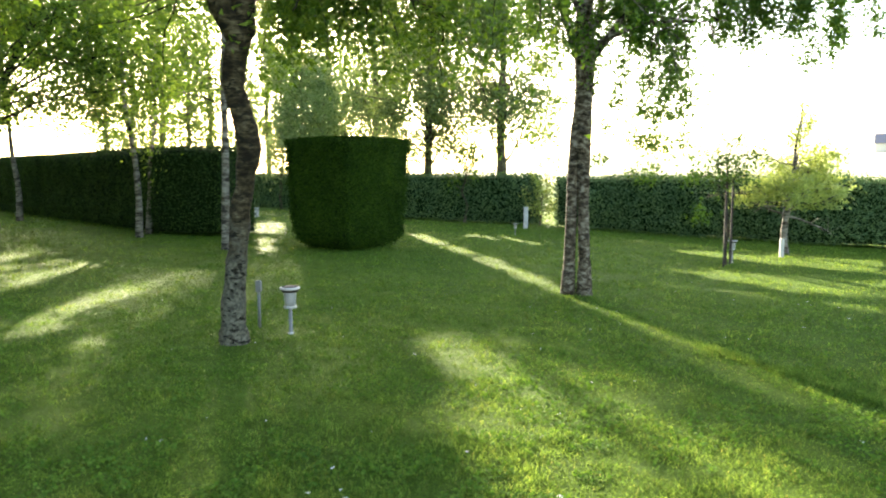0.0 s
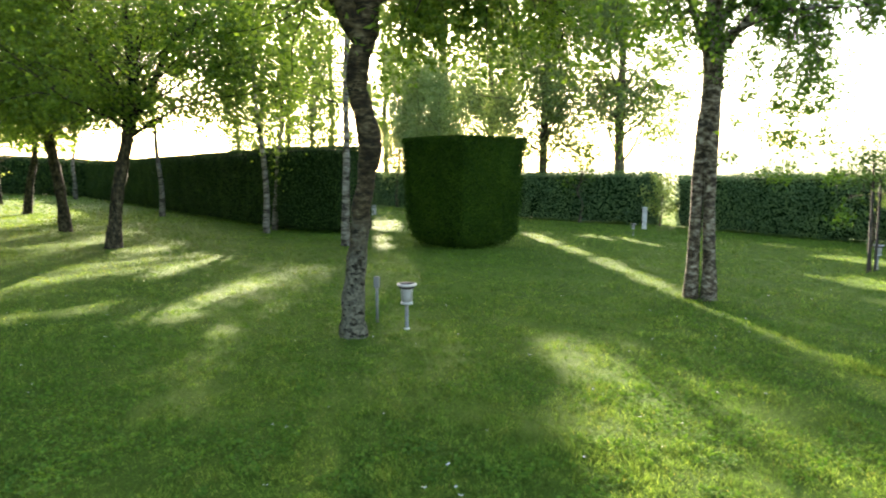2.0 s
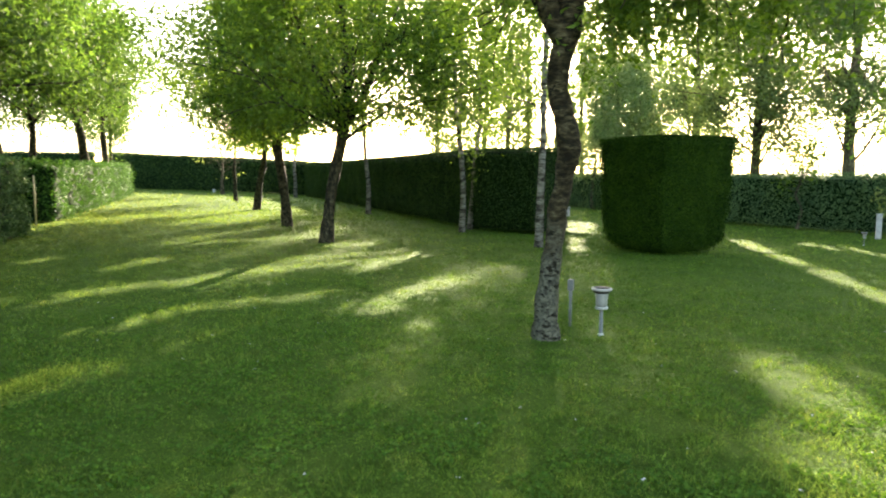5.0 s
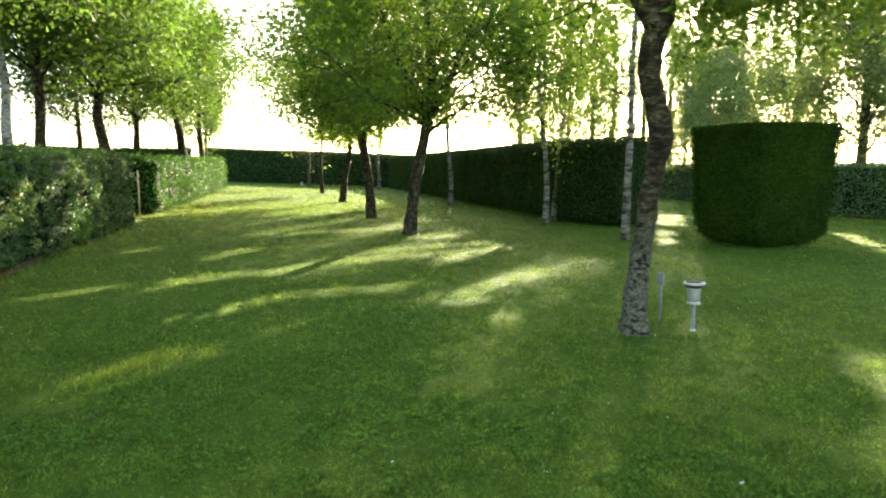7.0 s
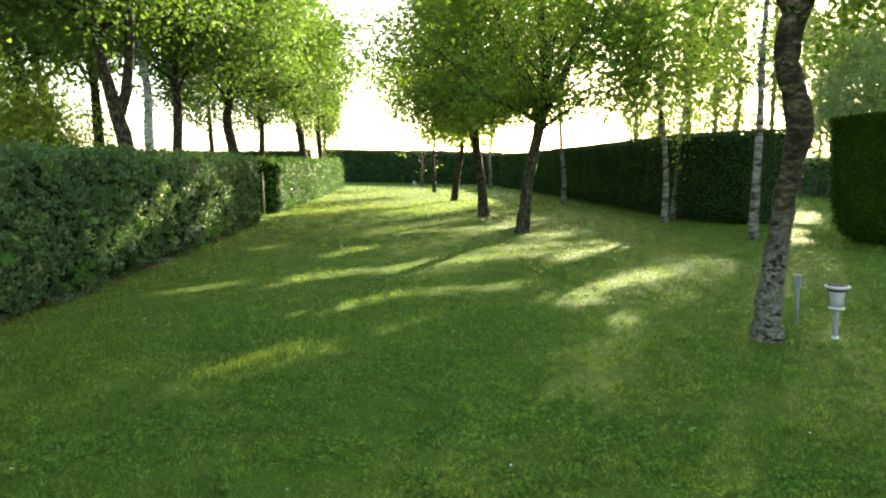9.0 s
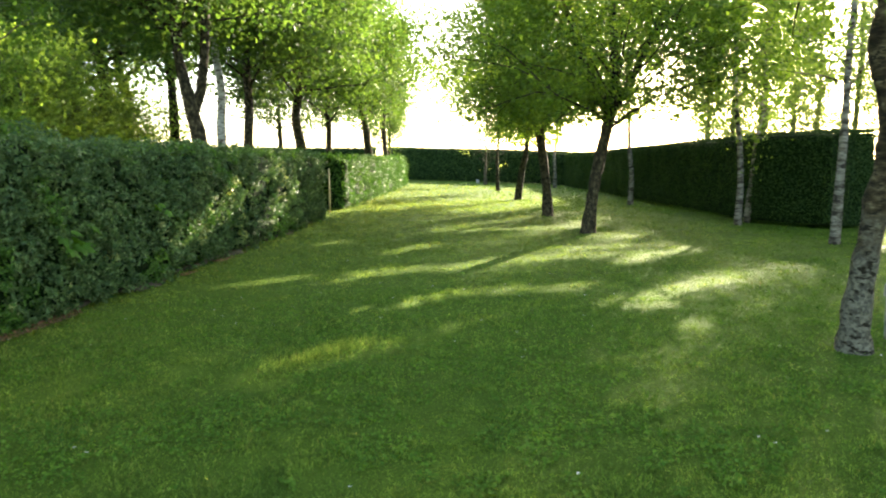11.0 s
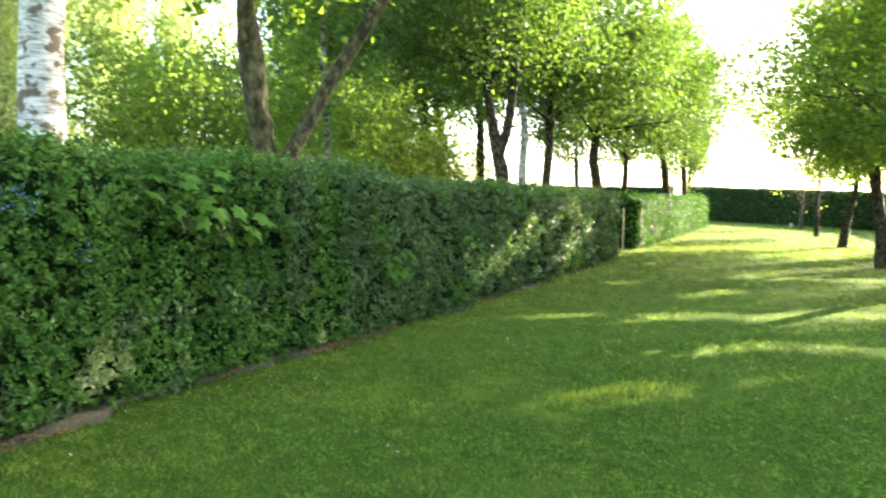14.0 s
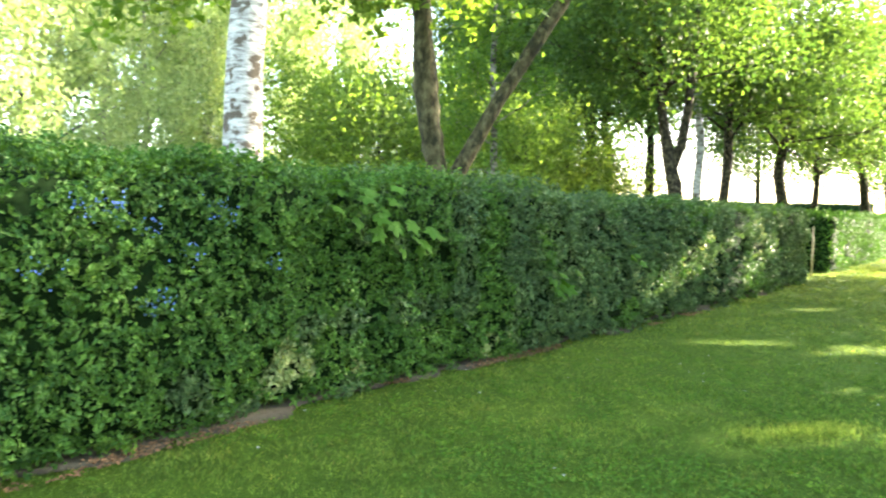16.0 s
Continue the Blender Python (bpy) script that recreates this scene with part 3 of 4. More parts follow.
def hedge_shoots():
    top = thing("hedge_shoots", "fresh thin upright shoots on top of the mixed hedge", "shoots", kind="stuff")
    n = 20000
    s = MIXED_LEN * rng.random(n) ** 1.3
    u = MIXED_U[3] + (MIXED_U[5] - MIXED_U[3]) * rng.random(n)
    p, nrm = MIXED_AT(s, u)
    p[:, 2] += np.abs(rng.normal(size=n)) * 0.055 * (1.0 + 0.8 * lumps(p, 0.6))
    part("leaves", leaf_mesh("leaves", rng, p, np.tile([0, 0, 0.2], (n, 1)), 0.042, spread=1.0, width=0.4), MAT["shoot"], top, kind="stuff")


def palmate(r):
    """A lobed leaf, one metre long, in the xy plane with its stalk at the origin."""
    bm = bmesh.new()
    mid = bm.verts.new((0, 0.32, 0.03))
    rim = []
    for ang, rad in ((-150, 0.30), (-118, 0.42), (-95, 0.30), (-62, 0.56), (-38, 0.34), (0, 0.68), (38, 0.34), (62, 0.56), (95, 0.30), (118, 0.42), (150, 0.30)):
        a = radians(ang)
        rim.append(bm.verts.new((math.sin(a) * rad, 0.32 + math.cos(a) * rad, -0.12 * rad + 0.03 * r.normal())))
    stalk = bm.verts.new((0, 0, 0))
    rim = rim + [stalk]
    for a, b in zip(rim, rim[1:] + rim[:1]):
        bm.faces.new((mid, a, b))
    return bm


def maple_shoots(name, spots, size):
    top = thing(name, "self-sown maple shoot with large bright lobed leaves in the hedge", "shoots", "maple shoots")
    r = np.random.default_rng(31)
    me = bpy.data.meshes.new("leaf")
    bm = palmate(r)
    bm.to_mesh(me)
    bm.free()
    me.materials.append(MAT["lobed"])
    for s, z in [q for a, b in spots for q in ((a, b), (a + 0.10 * r.normal(), min(b + 0.08 * r.normal(), 1.8)))]:
        p, n = on_hedge(s, z)
        ob = part("leaf", me, None, top)
        face = Vector(n) * 0.7 + Vector((0, 0, 0.75)) + Vector(r.normal(size=3)) * 0.25
        down = Vector((r.normal() * 0.5, r.normal() * 0.5, -0.5)) + Vector(n) * 0.6
        zax = face.normalized()
        yax = (down - zax * down.dot(zax)).normalized()
        m = Matrix((yax.cross(zax), yax, zax)).transposed().to_4x4()
        k = size * (0.75 + 0.5 * r.random())
        ob.matrix_local = Matrix.Translation(Vector(p) + Vector(n) * (0.07 + 0.08 * r.random())) @ m @ Matrix.Diagonal((k, k, k, 1))


def blue_flowers():
    top = thing("blue_flowers", "small clusters of blue flowers in the hedge", "flowers", kind="stuff")
    pts, nrm = [], []
    for s, z, n in ((3.07, 1.58, 50), (2.85, 1.62, 30), (3.82, 1.57, 50), (3.58, 1.29, 24), (3.31, 1.0, 36), (4.25, 1.2, 18), (2.6, 1.2, 20), (3.3, 1.45, 20)):
        p, d = on_hedge(s, z)
        pts.append(p + d * 0.06 + rng.normal(size=(n, 3)) * [0.06, 0.06, 0.05])
        nrm.append(np.tile(d, (n, 1)))
    part("petals", leaf_mesh("petals", rng, np.concatenate(pts), np.concatenate(nrm), 0.018, spread=0.6, width=0.9), MAT["blue"], top, kind="stuff")


def hedge_foot():
    """Bare soil and dead leaves along the foot of the mixed hedge."""
    n = 260
    s = np.linspace(0.2, MIXED_LEN - 0.1, n)
    p, nrm = MIXED_AT(s, np.full(n, 0.12), False)
    out = np.c_[nrm[:, :2], np.zeros(n)]
    w = -0.16 + 0.14 * np.exp(-(((s - 4.4) / 1.3) ** 2)) + 0.26 * lumps(p, 0.7) + 0.16 * lumps(p, 0.2)
    rows = [p * [1, 1, 0] - out * 0.3 + [0, 0, 0.004], p * [1, 1, 0] + out * (0.4 * w)[:, None] + [0, 0, 0.022], p * [1, 1, 0] + out * w[:, None] + [0, 0, -0.03]]
    k = np.arange(n - 1)
    q = np.concatenate([np.stack([a * n + k, a * n + k + 1, (a + 1) * n + k + 1, (a + 1) * n + k], -1) for a in (0, 1)])
    me = mesh_of("soil_strip", np.concatenate(rows), q, True)
    me.materials.append(MAT["soil"])
    tagged(new("soil_strip", me), "bare crumbly soil along the foot of the hedge", "soil", kind="structure")
    m = 5000
    p, nrm = MIXED_AT(rng.random(m) * 14, np.full(m, 0.12), False)
    p = p * [1, 1, 0] + np.c_[nrm[:, :2], np.zeros(m)] * (0.22 * rng.random((m, 1)) - 0.03) + [0, 0, 0.026]
    keep = lumps(p, 0.6) > 0.3 - 0.5 * (np.hypot(p[:, 0], p[:, 1]) < 6)
    lm = leaf_mesh("dead_leaf_litter", rng, p[keep], np.tile([0, 0, 1.0], (int(keep.sum()), 1)), 0.03, spread=0.35)
    lm.materials.append(MAT["litter"])
    tagged(new("dead_leaf_litter", lm), "brown and reddish dead leaves at the hedge foot", "litter", kind="stuff")


MAT["shoot"] = leaf_material("fresh_shoot", (0.05, 0.13, 0.012), (0.11, 0.22, 0.025), 0.5, 0.5, 0.8)
MAT["lobed"] = leaf_material("lobed_leaf", (0.024, 0.084, 0.012), (0.058, 0.145, 0.022), 0.35, 0.7, 0.5, shine=0.08)
MAT["blue"] = leaf_material("blue_petal", (0.05, 0.12, 0.42), (0.16, 0.30, 0.75), 0.3, 0.5, 0.5, (1, 1, 1))
MAT["soil"] = plain_material("bare_soil", (0.070, 0.062, 0.042), 0.95, 0, 0.8, 25, 0.1)
MAT["litter"] = leaf_material("dead_leaf", (0.07, 0.04, 0.018), (0.24, 0.13, 0.065), 0.1, 0.7, 0.5, (1, 1, 1))
hedge_shoots()
maple_shoots("maple_shoot", [(4.9, 1.78), (5.05, 1.70), (5.2, 1.74), (5.3, 1.60), (5.45, 1.66), (5.5, 1.52), (5.7, 1.55), (5.75, 1.40), (5.9, 1.30), (5.35, 1.45), (5.1, 1.55), (4.8, 1.66), (6.0, 1.42), (5.6, 1.70)], 0.17)
maple_shoots("maple_shoot", [(8.1, 0.80), (8.25, 0.74), (8.35, 0.84), (8.5, 0.78), (8.3, 0.92), (8.65, 0.95)], 0.19)
maple_shoots("maple_shoot", [(10.2, 1.1), (10.4, 1.0)], 0.17)
blue_flowers()
hedge_foot()


# ---- topiary ----
def topiary():
    top = thing("topiary_block", "big square clipped yew block, narrower at its foot", "topiary", place=(-2.85, 15.05, 0))
    turn = math.atan2(-15.45, 2.93)

    def surf(a, z):
        """Place and outward normal on the side at angle a and height z."""
        w = np.interp(z, [0, 0.05, 0.17, 0.30, 1.2, 2.1, 2.34, 2.39], [0.64, 0.78, 0.96, 1.04, 1.085, 1.13, 1.155, 1.14])
        c, s = np.cos(a), np.sin(a)
        r = w * 1.36 / (np.abs(c) ** 1.05 + np.abs(s) ** 1.05) ** (1 / 1.05) / 1.14
        p = np.stack([r * np.cos(a + turn), r * np.sin(a + turn), z], -1)
        n = unit(np.stack([np.sign(c) * np.abs(c) ** 0.06, np.sign(s) * np.abs(s) ** 0.06, 0 * c - np.where(z < 0.5, 0.5, 0)], -1))
        ct, st = math.cos(turn), math.sin(turn)
        n = np.stack([n[:, 0] * ct - n[:, 1] * st, n[:, 0] * st + n[:, 1] * ct, n[:, 2]], -1)
        return p + n * (0.03 * lumps(p, 0.5) + 0.028 * lumps(p, 0.13))[:, None], n

    na, nz = 96, 26
    zz = np.linspace(0.0, 2.36, nz)
    z, a = np.meshgrid(zz, np.linspace(0, 2 * np.pi, na, endpoint=False), indexing="ij")
    p, n = surf(a.ravel(), z.ravel())
    p = p - n * 0.05
    cap = p[-na:] * [0.5, 0.5, 1]
    p = np.concatenate([p, cap, cap[:1] * [0, 0, 1]])
    k, j = np.meshgrid(np.arange(nz), np.arange(na), indexing="ij")
    q = np.stack([k * na + j, k * na + (j + 1) % na, (k + 1) * na + (j + 1) % na, (k + 1) * na + j], -1).reshape(-1, 4)
    j = np.arange(0, na, 2)
    lid = np.stack([nz * na + j, nz * na + j + 1, nz * na + (j + 2) % na, np.full(len(j), (nz + 1) * na)], -1)
    part("inner_mass", mesh_of("inner_mass", p, np.concatenate([q, lid]), True), MAT["core"], top, "inner twigs coloured near-black for their shade")
    m = 70000
    p, n = surf(rng.random(m) * 2 * np.pi, rng.random(m) ** 0.9 * 2.38)
    p = p + n * (rng.normal(size=m) * 0.032)[:, None]
    mt = 9000
    pt, _ = surf(rng.random(mt) * 2 * np.pi, np.full(mt, 2.37))
    pt = pt * np.c_[np.sqrt(rng.random((mt, 1))) * [1, 1], np.ones(mt)]
    pt[:, 2] += rng.normal(size=mt) * 0.02
    p, n = np.concatenate([p, pt]), np.concatenate([n, np.tile([0, 0, 1.0], (mt, 1))])
    p[:, 2] = np.maximum(p[:, 2], 0.01)
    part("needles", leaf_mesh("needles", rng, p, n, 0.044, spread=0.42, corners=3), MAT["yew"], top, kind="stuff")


topiary()


# ---- trees ----
def curve_from(r, start, way, length, n=7, lift=0.0, wiggle=0.12):
    """A wandering limb; lift bends it up (or down where negative)."""
    p, d, out = np.array(start, float), unit(way), [np.array(start, float)]
    for _ in range(n - 1):
        d = unit(d + np.array([0, 0, lift]) / n + r.normal(size=3) * wiggle)
        p = p + d * length / (n - 1)
        out.append(p.copy())
    return np.array(out)


def along(pts, u):
    x = np.linspace(0, 1, len(pts))
    return np.array([np.interp(u, x, pts[:, k]) for k in range(3)])


def crown_from(r, trunk, radii, limbs, twigs, first, last, reach, rise, lift, leaves, spread, hang=0.0, hang_len=(0.4, 1.4), thick=0.45):
    """Limbs and twigs on a trunk, and the places of leaves. reach: limb length over the trunk's parameter; rise: its steepness."""
    paths, anchors = [(trunk, radii)], []
    for i in range(limbs):
        u = first + (last - first) * (i + r.random()) / limbs
        base = along(trunk, u)
        az = i * 2.399 + r.normal() * 0.4
        el = rise(u) + r.normal() * 0.12
        way = (math.cos(az) * math.cos(el), math.sin(az) * math.cos(el), math.sin(el))
        ln = reach(u) * (0.75 + 0.5 * r.random())
        r0 = np.interp(u, np.linspace(0, 1, len(radii)), radii) * thick
        pts = curve_from(r, base, way, ln, 7, lift)
        paths.append((pts, np.linspace(r0, 0.006, 7)))
        for k in range(twigs):
            v = 0.25 + 0.75 * (k + r.random()) / twigs
            b = along(pts, v)
            d = unit(pts[-1] - pts[0]) * 0.6 + r.normal(size=3) * 0.65
            tl = ln * 0.42 * (1.15 - 0.6 * v)
            tw = curve_from(r, b, d, tl, 5, lift * 0.5, 0.2)
            paths.append((tw, np.linspace(max(r0 * 0.3, 0.006), 0.003, 5)))
            anchors += [tw[2], tw[3], tw[4]]
            if hang and r.random() < hang:
                h = curve_from(r, tw[4], (r.normal() * 0.2, r.normal() * 0.2, -1), hang_len[0] + r.random() * (hang_len[1] - hang_len[0]), 5, -1.0, 0.05)
                paths.append((h, np.linspace(0.004, 0.002, 5)))
                anchors += [h[1], h[2], h[3], h[4], h[4]]
    anchors = np.array(anchors)
    pick = anchors[r.integers(0, len(anchors), leaves)]
    return paths, pick + r.normal(size=(leaves, 3)) * spread


def tree(name, label, place, species, trunk, radii, leaf, leaf_mat, bark, seed, group="", rough=0.12, extra=(), boughs=(), tilt=1.0, corners=3, low=0.0, **kw):
    """A tree with a trunk mesh (limbs with it) and a crown of single leaves."""
    r = np.random.default_rng(seed)
    top = thing(name, label, "tree", group, place=place)
    trunk, radii = np.asarray(trunk, float), np.asarray(radii, float)
    fine = np.linspace(0, 1, 4 * len(trunk))
    x = np.linspace(0, 1, len(trunk))
    tr = np.stack([np.interp(fine, x, trunk[:, k]) for k in range(3)], -1)
    for _ in range(2):
        tr[1:-1] = (tr[:-2] + 2 * tr[1:-1] + tr[2:]) / 4
    rad = np.interp(fine, x, radii)
    paths, leaves = crown_from(r, tr, rad, **kw)
    for line, radius, strands, drop, count, fuzz in boughs:
        line = np.asarray(line, float)
        paths.append((line, np.linspace(radius, 0.006, len(line))))
        spots = []
        for k in range(strands):
            u = 0.2 + 0.8 * (k + r.random()) / strands
            b = along(line, u)
            ln = drop(u) * (0.5 + 0.6 * r.random())
            h = curve_from(r, b + r.normal(size=3) * 0.08, (r.normal() * 0.35, r.normal() * 0.35, -0.4), ln, 7, -2.2, 0.06)
            paths.append((h, np.linspace(0.006, 0.002, 7)))
            spots.append(h)
        spots = np.concatenate(spots)
        leaves = np.concatenate([leaves, spots[r.integers(0, len(spots), count)] + r.normal(size=(count, 3)) * fuzz])
    leaves = leaves[(leaves[:, 2] > low) & shaded(leaves + np.array(place))]
    part("trunk", tubes("trunk", list(paths) + list(extra), 10, rough, seed), MAT[bark], top, kw.get("bark_label", ""))
    n = unit(np.c_[r.normal(size=(len(leaves), 2)) * tilt, np.ones(len(leaves))])
    part("crown", leaf_mesh("crown", r, leaves, n, leaf, spread=0.7, fold=0.1, width=0.7, corners=corners), MAT[leaf_mat], top, kind="stuff")
    return top


def straight(h, lean=(0, 0), wob=0.05, n=8, seed=0):
    r = np.random.default_rng(seed)
    z = np.linspace(0, h, n)
    return np.stack([lean[0] * z / h + np.r_[0, r.normal(size=n - 1) * wob], lean[1] * z / h + np.r_[0, r.normal(size=n - 1) * wob], z - 0.05 * (z == 0)], -1)


def taper(r0, r1, n=8, flare=1.25):
    t = np.linspace(r0, r1, n)
    t[0] *= flare
    return t


# the gnarled tree close by; across is to the right as the camera sees it
ac = np.array([0.93, 0.36, 0])
zs = [-0.05, 0.25, 0.6, 1.1, 1.6, 1.85, 2.15, 2.45, 2.7, 3.0, 3.3, 4.2, 5.4, 6.6]
off = [0, 0.0, 0.03, 0.08, 0.15, 0.21, 0.13, 0.06, 0.09, 0.19, 0.17, 0.30, 0.25, 0.4]
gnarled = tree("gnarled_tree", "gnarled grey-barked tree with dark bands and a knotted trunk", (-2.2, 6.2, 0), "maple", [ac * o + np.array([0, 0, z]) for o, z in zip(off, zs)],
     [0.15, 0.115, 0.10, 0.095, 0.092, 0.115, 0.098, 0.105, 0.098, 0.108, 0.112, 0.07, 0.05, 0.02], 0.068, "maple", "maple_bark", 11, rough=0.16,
     extra=[([(0.13, 0.05, 2.85), (-0.02, 0.0, 3.15), (-0.2, -0.08, 3.5), (-0.35, -0.1, 4.4), (-0.5, 0.2, 6.0)], [0.11, 0.10, 0.085, 0.06, 0.02])],
     boughs=[([(0.2, 0.08, 3.15), (0.55, 0.2, 3.5), (0.95, 0.36, 3.6), (1.4, 0.5, 3.5)], 0.025, 22, lambda u: 1.0, 3000, 0.11),
             ([(0.15, 0.05, 3.3), (0.6, 0.5, 3.9), (1.2, 0.9, 4.1), (1.9, 1.2, 3.9)], 0.03, 20, lambda u: 0.9, 2800, 0.12),
             ([(0.0, 0.0, 3.3), (-0.6, -0.1, 3.8), (-1.3, -0.3, 3.9)], 0.03, 12, lambda u: 0.6, 900, 0.1)],
     limbs=18, twigs=8, first=0.74, last=0.98, reach=lambda u: 2.7, rise=lambda u: 0.25, lift=-0.35, leaves=24000, spread=0.25)

# the row of round-headed trees on the lawn
def low_boughs(x, y, z):
    """Leafy side boughs springing from the fork of a lawn tree."""
    ends = ((2.1, 1.0), (-1.9, -0.7), (-0.3, 2.0), (0.5, -2.0), (1.6, -1.4), (-1.5, 1.4))
    return [([(x, y, z), (x + 0.45 * a, y + 0.45 * b, z + 0.45), (x + a, y + b, z + 0.75)], 0.035, 16, lambda u: 0.5, 900, 0.17) for a, b in ends]


row_spec = dict(low=2.45, limbs=34, twigs=9, first=0.46, last=0.98, reach=lambda u: 4.2 - 2.0 * (u - 0.46), rise=lambda u: 0.50 + 1.1 * (u - 0.46), lift=-0.20, leaves=68000, spread=0.33, thick=0.22)
tree("round_headed_tree", "round-headed lawn tree with a dark leaning trunk and low fresh crown", (-10.18, 12.73, 0), "", [(0, 0, -0.05), (0.05, 0.05, 0.6), (0.12, 0.1, 1.3), (0.26, 0.22, 2.1), (0.38, 0.3, 2.8), (0.45, 0.35, 3.6), (0.3, 0.3, 5.6), (0.3, 0.3, 8.2)],
     [0.20, 0.142, 0.134, 0.132, 0.142, 0.10, 0.07, 0.02], 0.084, "maple", "dark_bark", 121, "row of lawn trees", boughs=low_boughs(0.4, 0.3, 2.8),
     extra=[([(0.37, 0.29, 2.65), (0.15, 0.2, 3.2), (-0.25, 0.0, 4.0), (-0.7, -0.2, 5.4)], [0.12, 0.095, 0.07, 0.02]), ([(0.40, 0.32, 2.8), (0.75, 0.5, 3.4), (1.1, 0.7, 4.3), (1.5, 1.0, 5.6)], [0.11, 0.08, 0.06, 0.02]),
            ([(0.42, 0.33, 2.9), (0.2, 0.7, 3.6), (0.0, 1.2, 4.8)], [0.09, 0.07, 0.02])], **row_spec)
tree("round_headed_tree", "round-headed lawn tree with a dark upright trunk", (-14.37, 16.06, 0), "", [(0, 0, -0.05), (-0.02, -0.02, 0.8), (-0.1, -0.08, 1.6), (-0.2, -0.15, 2.4), (-0.22, -0.2, 3.0), (-0.1, -0.1, 4.2), (0, 0, 6.0), (0, 0, 8.6)],
     [0.2, 0.142, 0.132, 0.132, 0.142, 0.10, 0.07, 0.02], 0.09, "maple", "dark_bark", 122, "row of lawn trees", boughs=low_boughs(-0.2, -0.2, 2.9),
     extra=[([(-0.21, -0.18, 2.7), (-0.5, -0.35, 3.3), (-0.9, -0.6, 4.4), (-1.2, -0.8, 5.6)], [0.12, 0.09, 0.06, 0.02]), ([(-0.22, -0.2, 2.85), (0.15, 0.05, 3.4), (0.6, 0.35, 4.4), (1.0, 0.6, 5.8)], [0.11, 0.08, 0.06, 0.02])], **row_spec)
tree("round_headed_tree", "lawn tree with a thin forked dark trunk", (-22.51, 23.14, 0), "", [(0, 0, -0.05), (0.1, 0.1, 1.2), (0.3, 0.25, 2.2), (0.3, 0.3, 3.2), (0.1, 0.1, 5.0), (0, 0, 7.6)],
     [0.19, 0.14, 0.13, 0.10, 0.06, 0.02], 0.14, "maple", "dark_bark", 23, "row of lawn trees", **(row_spec | dict(leaves=30000, reach=lambda u: 4.0)))
tree("round_headed_tree", "small lawn tree with a thin trunk", (-31.2, 30.3, 0), "", straight(7.0, seed=4), taper(0.12, 0.02), 0.14, "maple", "dark_bark", 24, "row of lawn trees", **(row_spec | dict(low=2.0, first=0.46, leaves=11000, reach=lambda u: 3.2)))
tree("round_headed_tree", "small pale-leaved lawn tree before the far hedge", (-42.3, 39.7, 0), "", straight(4.6, seed=5), taper(0.15, 0.02), 0.16, "lime", "grey_bark", 25, "row of lawn trees", **(row_spec | dict(low=1.2, first=0.36, leaves=5000, limbs=24, reach=lambda u: 2.4)))

# slim birches before the yew hedge
birch_spec = dict(tilt=2.5, limbs=20, twigs=5, first=0.24, last=0.98, reach=lambda u: 1.9 - 1.0 * u, rise=lambda u: 0.5, lift=-0.25, leaves=14000, spread=0.2, hang=0.4, thick=0.35)
for k, (x, y, h, lean, r0, first, wide, n) in enumerate((
        (-8.77, 17.06, 9.0, (-0.35, -0.2), 0.085, 0.27, 2.7, 9000), (-9.04, 18.08, 8.5, (0.55, 0.3), 0.08, 0.30, 2.8, 8000), (-5.42, 14.35, 10.0, (0.15, 0.1), 0.088, 0.27, 2.5, 9000),
        (-16.17, 22.95, 9.0, (-0.3, -0.1), 0.10, 0.52, 1.7, 9000), (-32.4, 37.1, 9.0, (0, 0), 0.12, 0.36, 1.8, 6000))):
    tree("slim_birch", "slim white-barked birch with light hanging foliage", (x, y, 0), "", straight(h, lean, 0.06, 9, 30 + k), taper(r0, 0.012, 9), 0.072 + 0.02 * (k > 2), "sunlit_birch", "birch_bark", 40 + k, "slim birches", rough=0.06,
         **(birch_spec | dict(first=first, leaves=n, reach=lambda u, w=wide: w * (1.0 - 0.5 * u), limbs=26, hang=0.1 if k == 3 else 0.22, hang_len=(0.2, 0.7))))

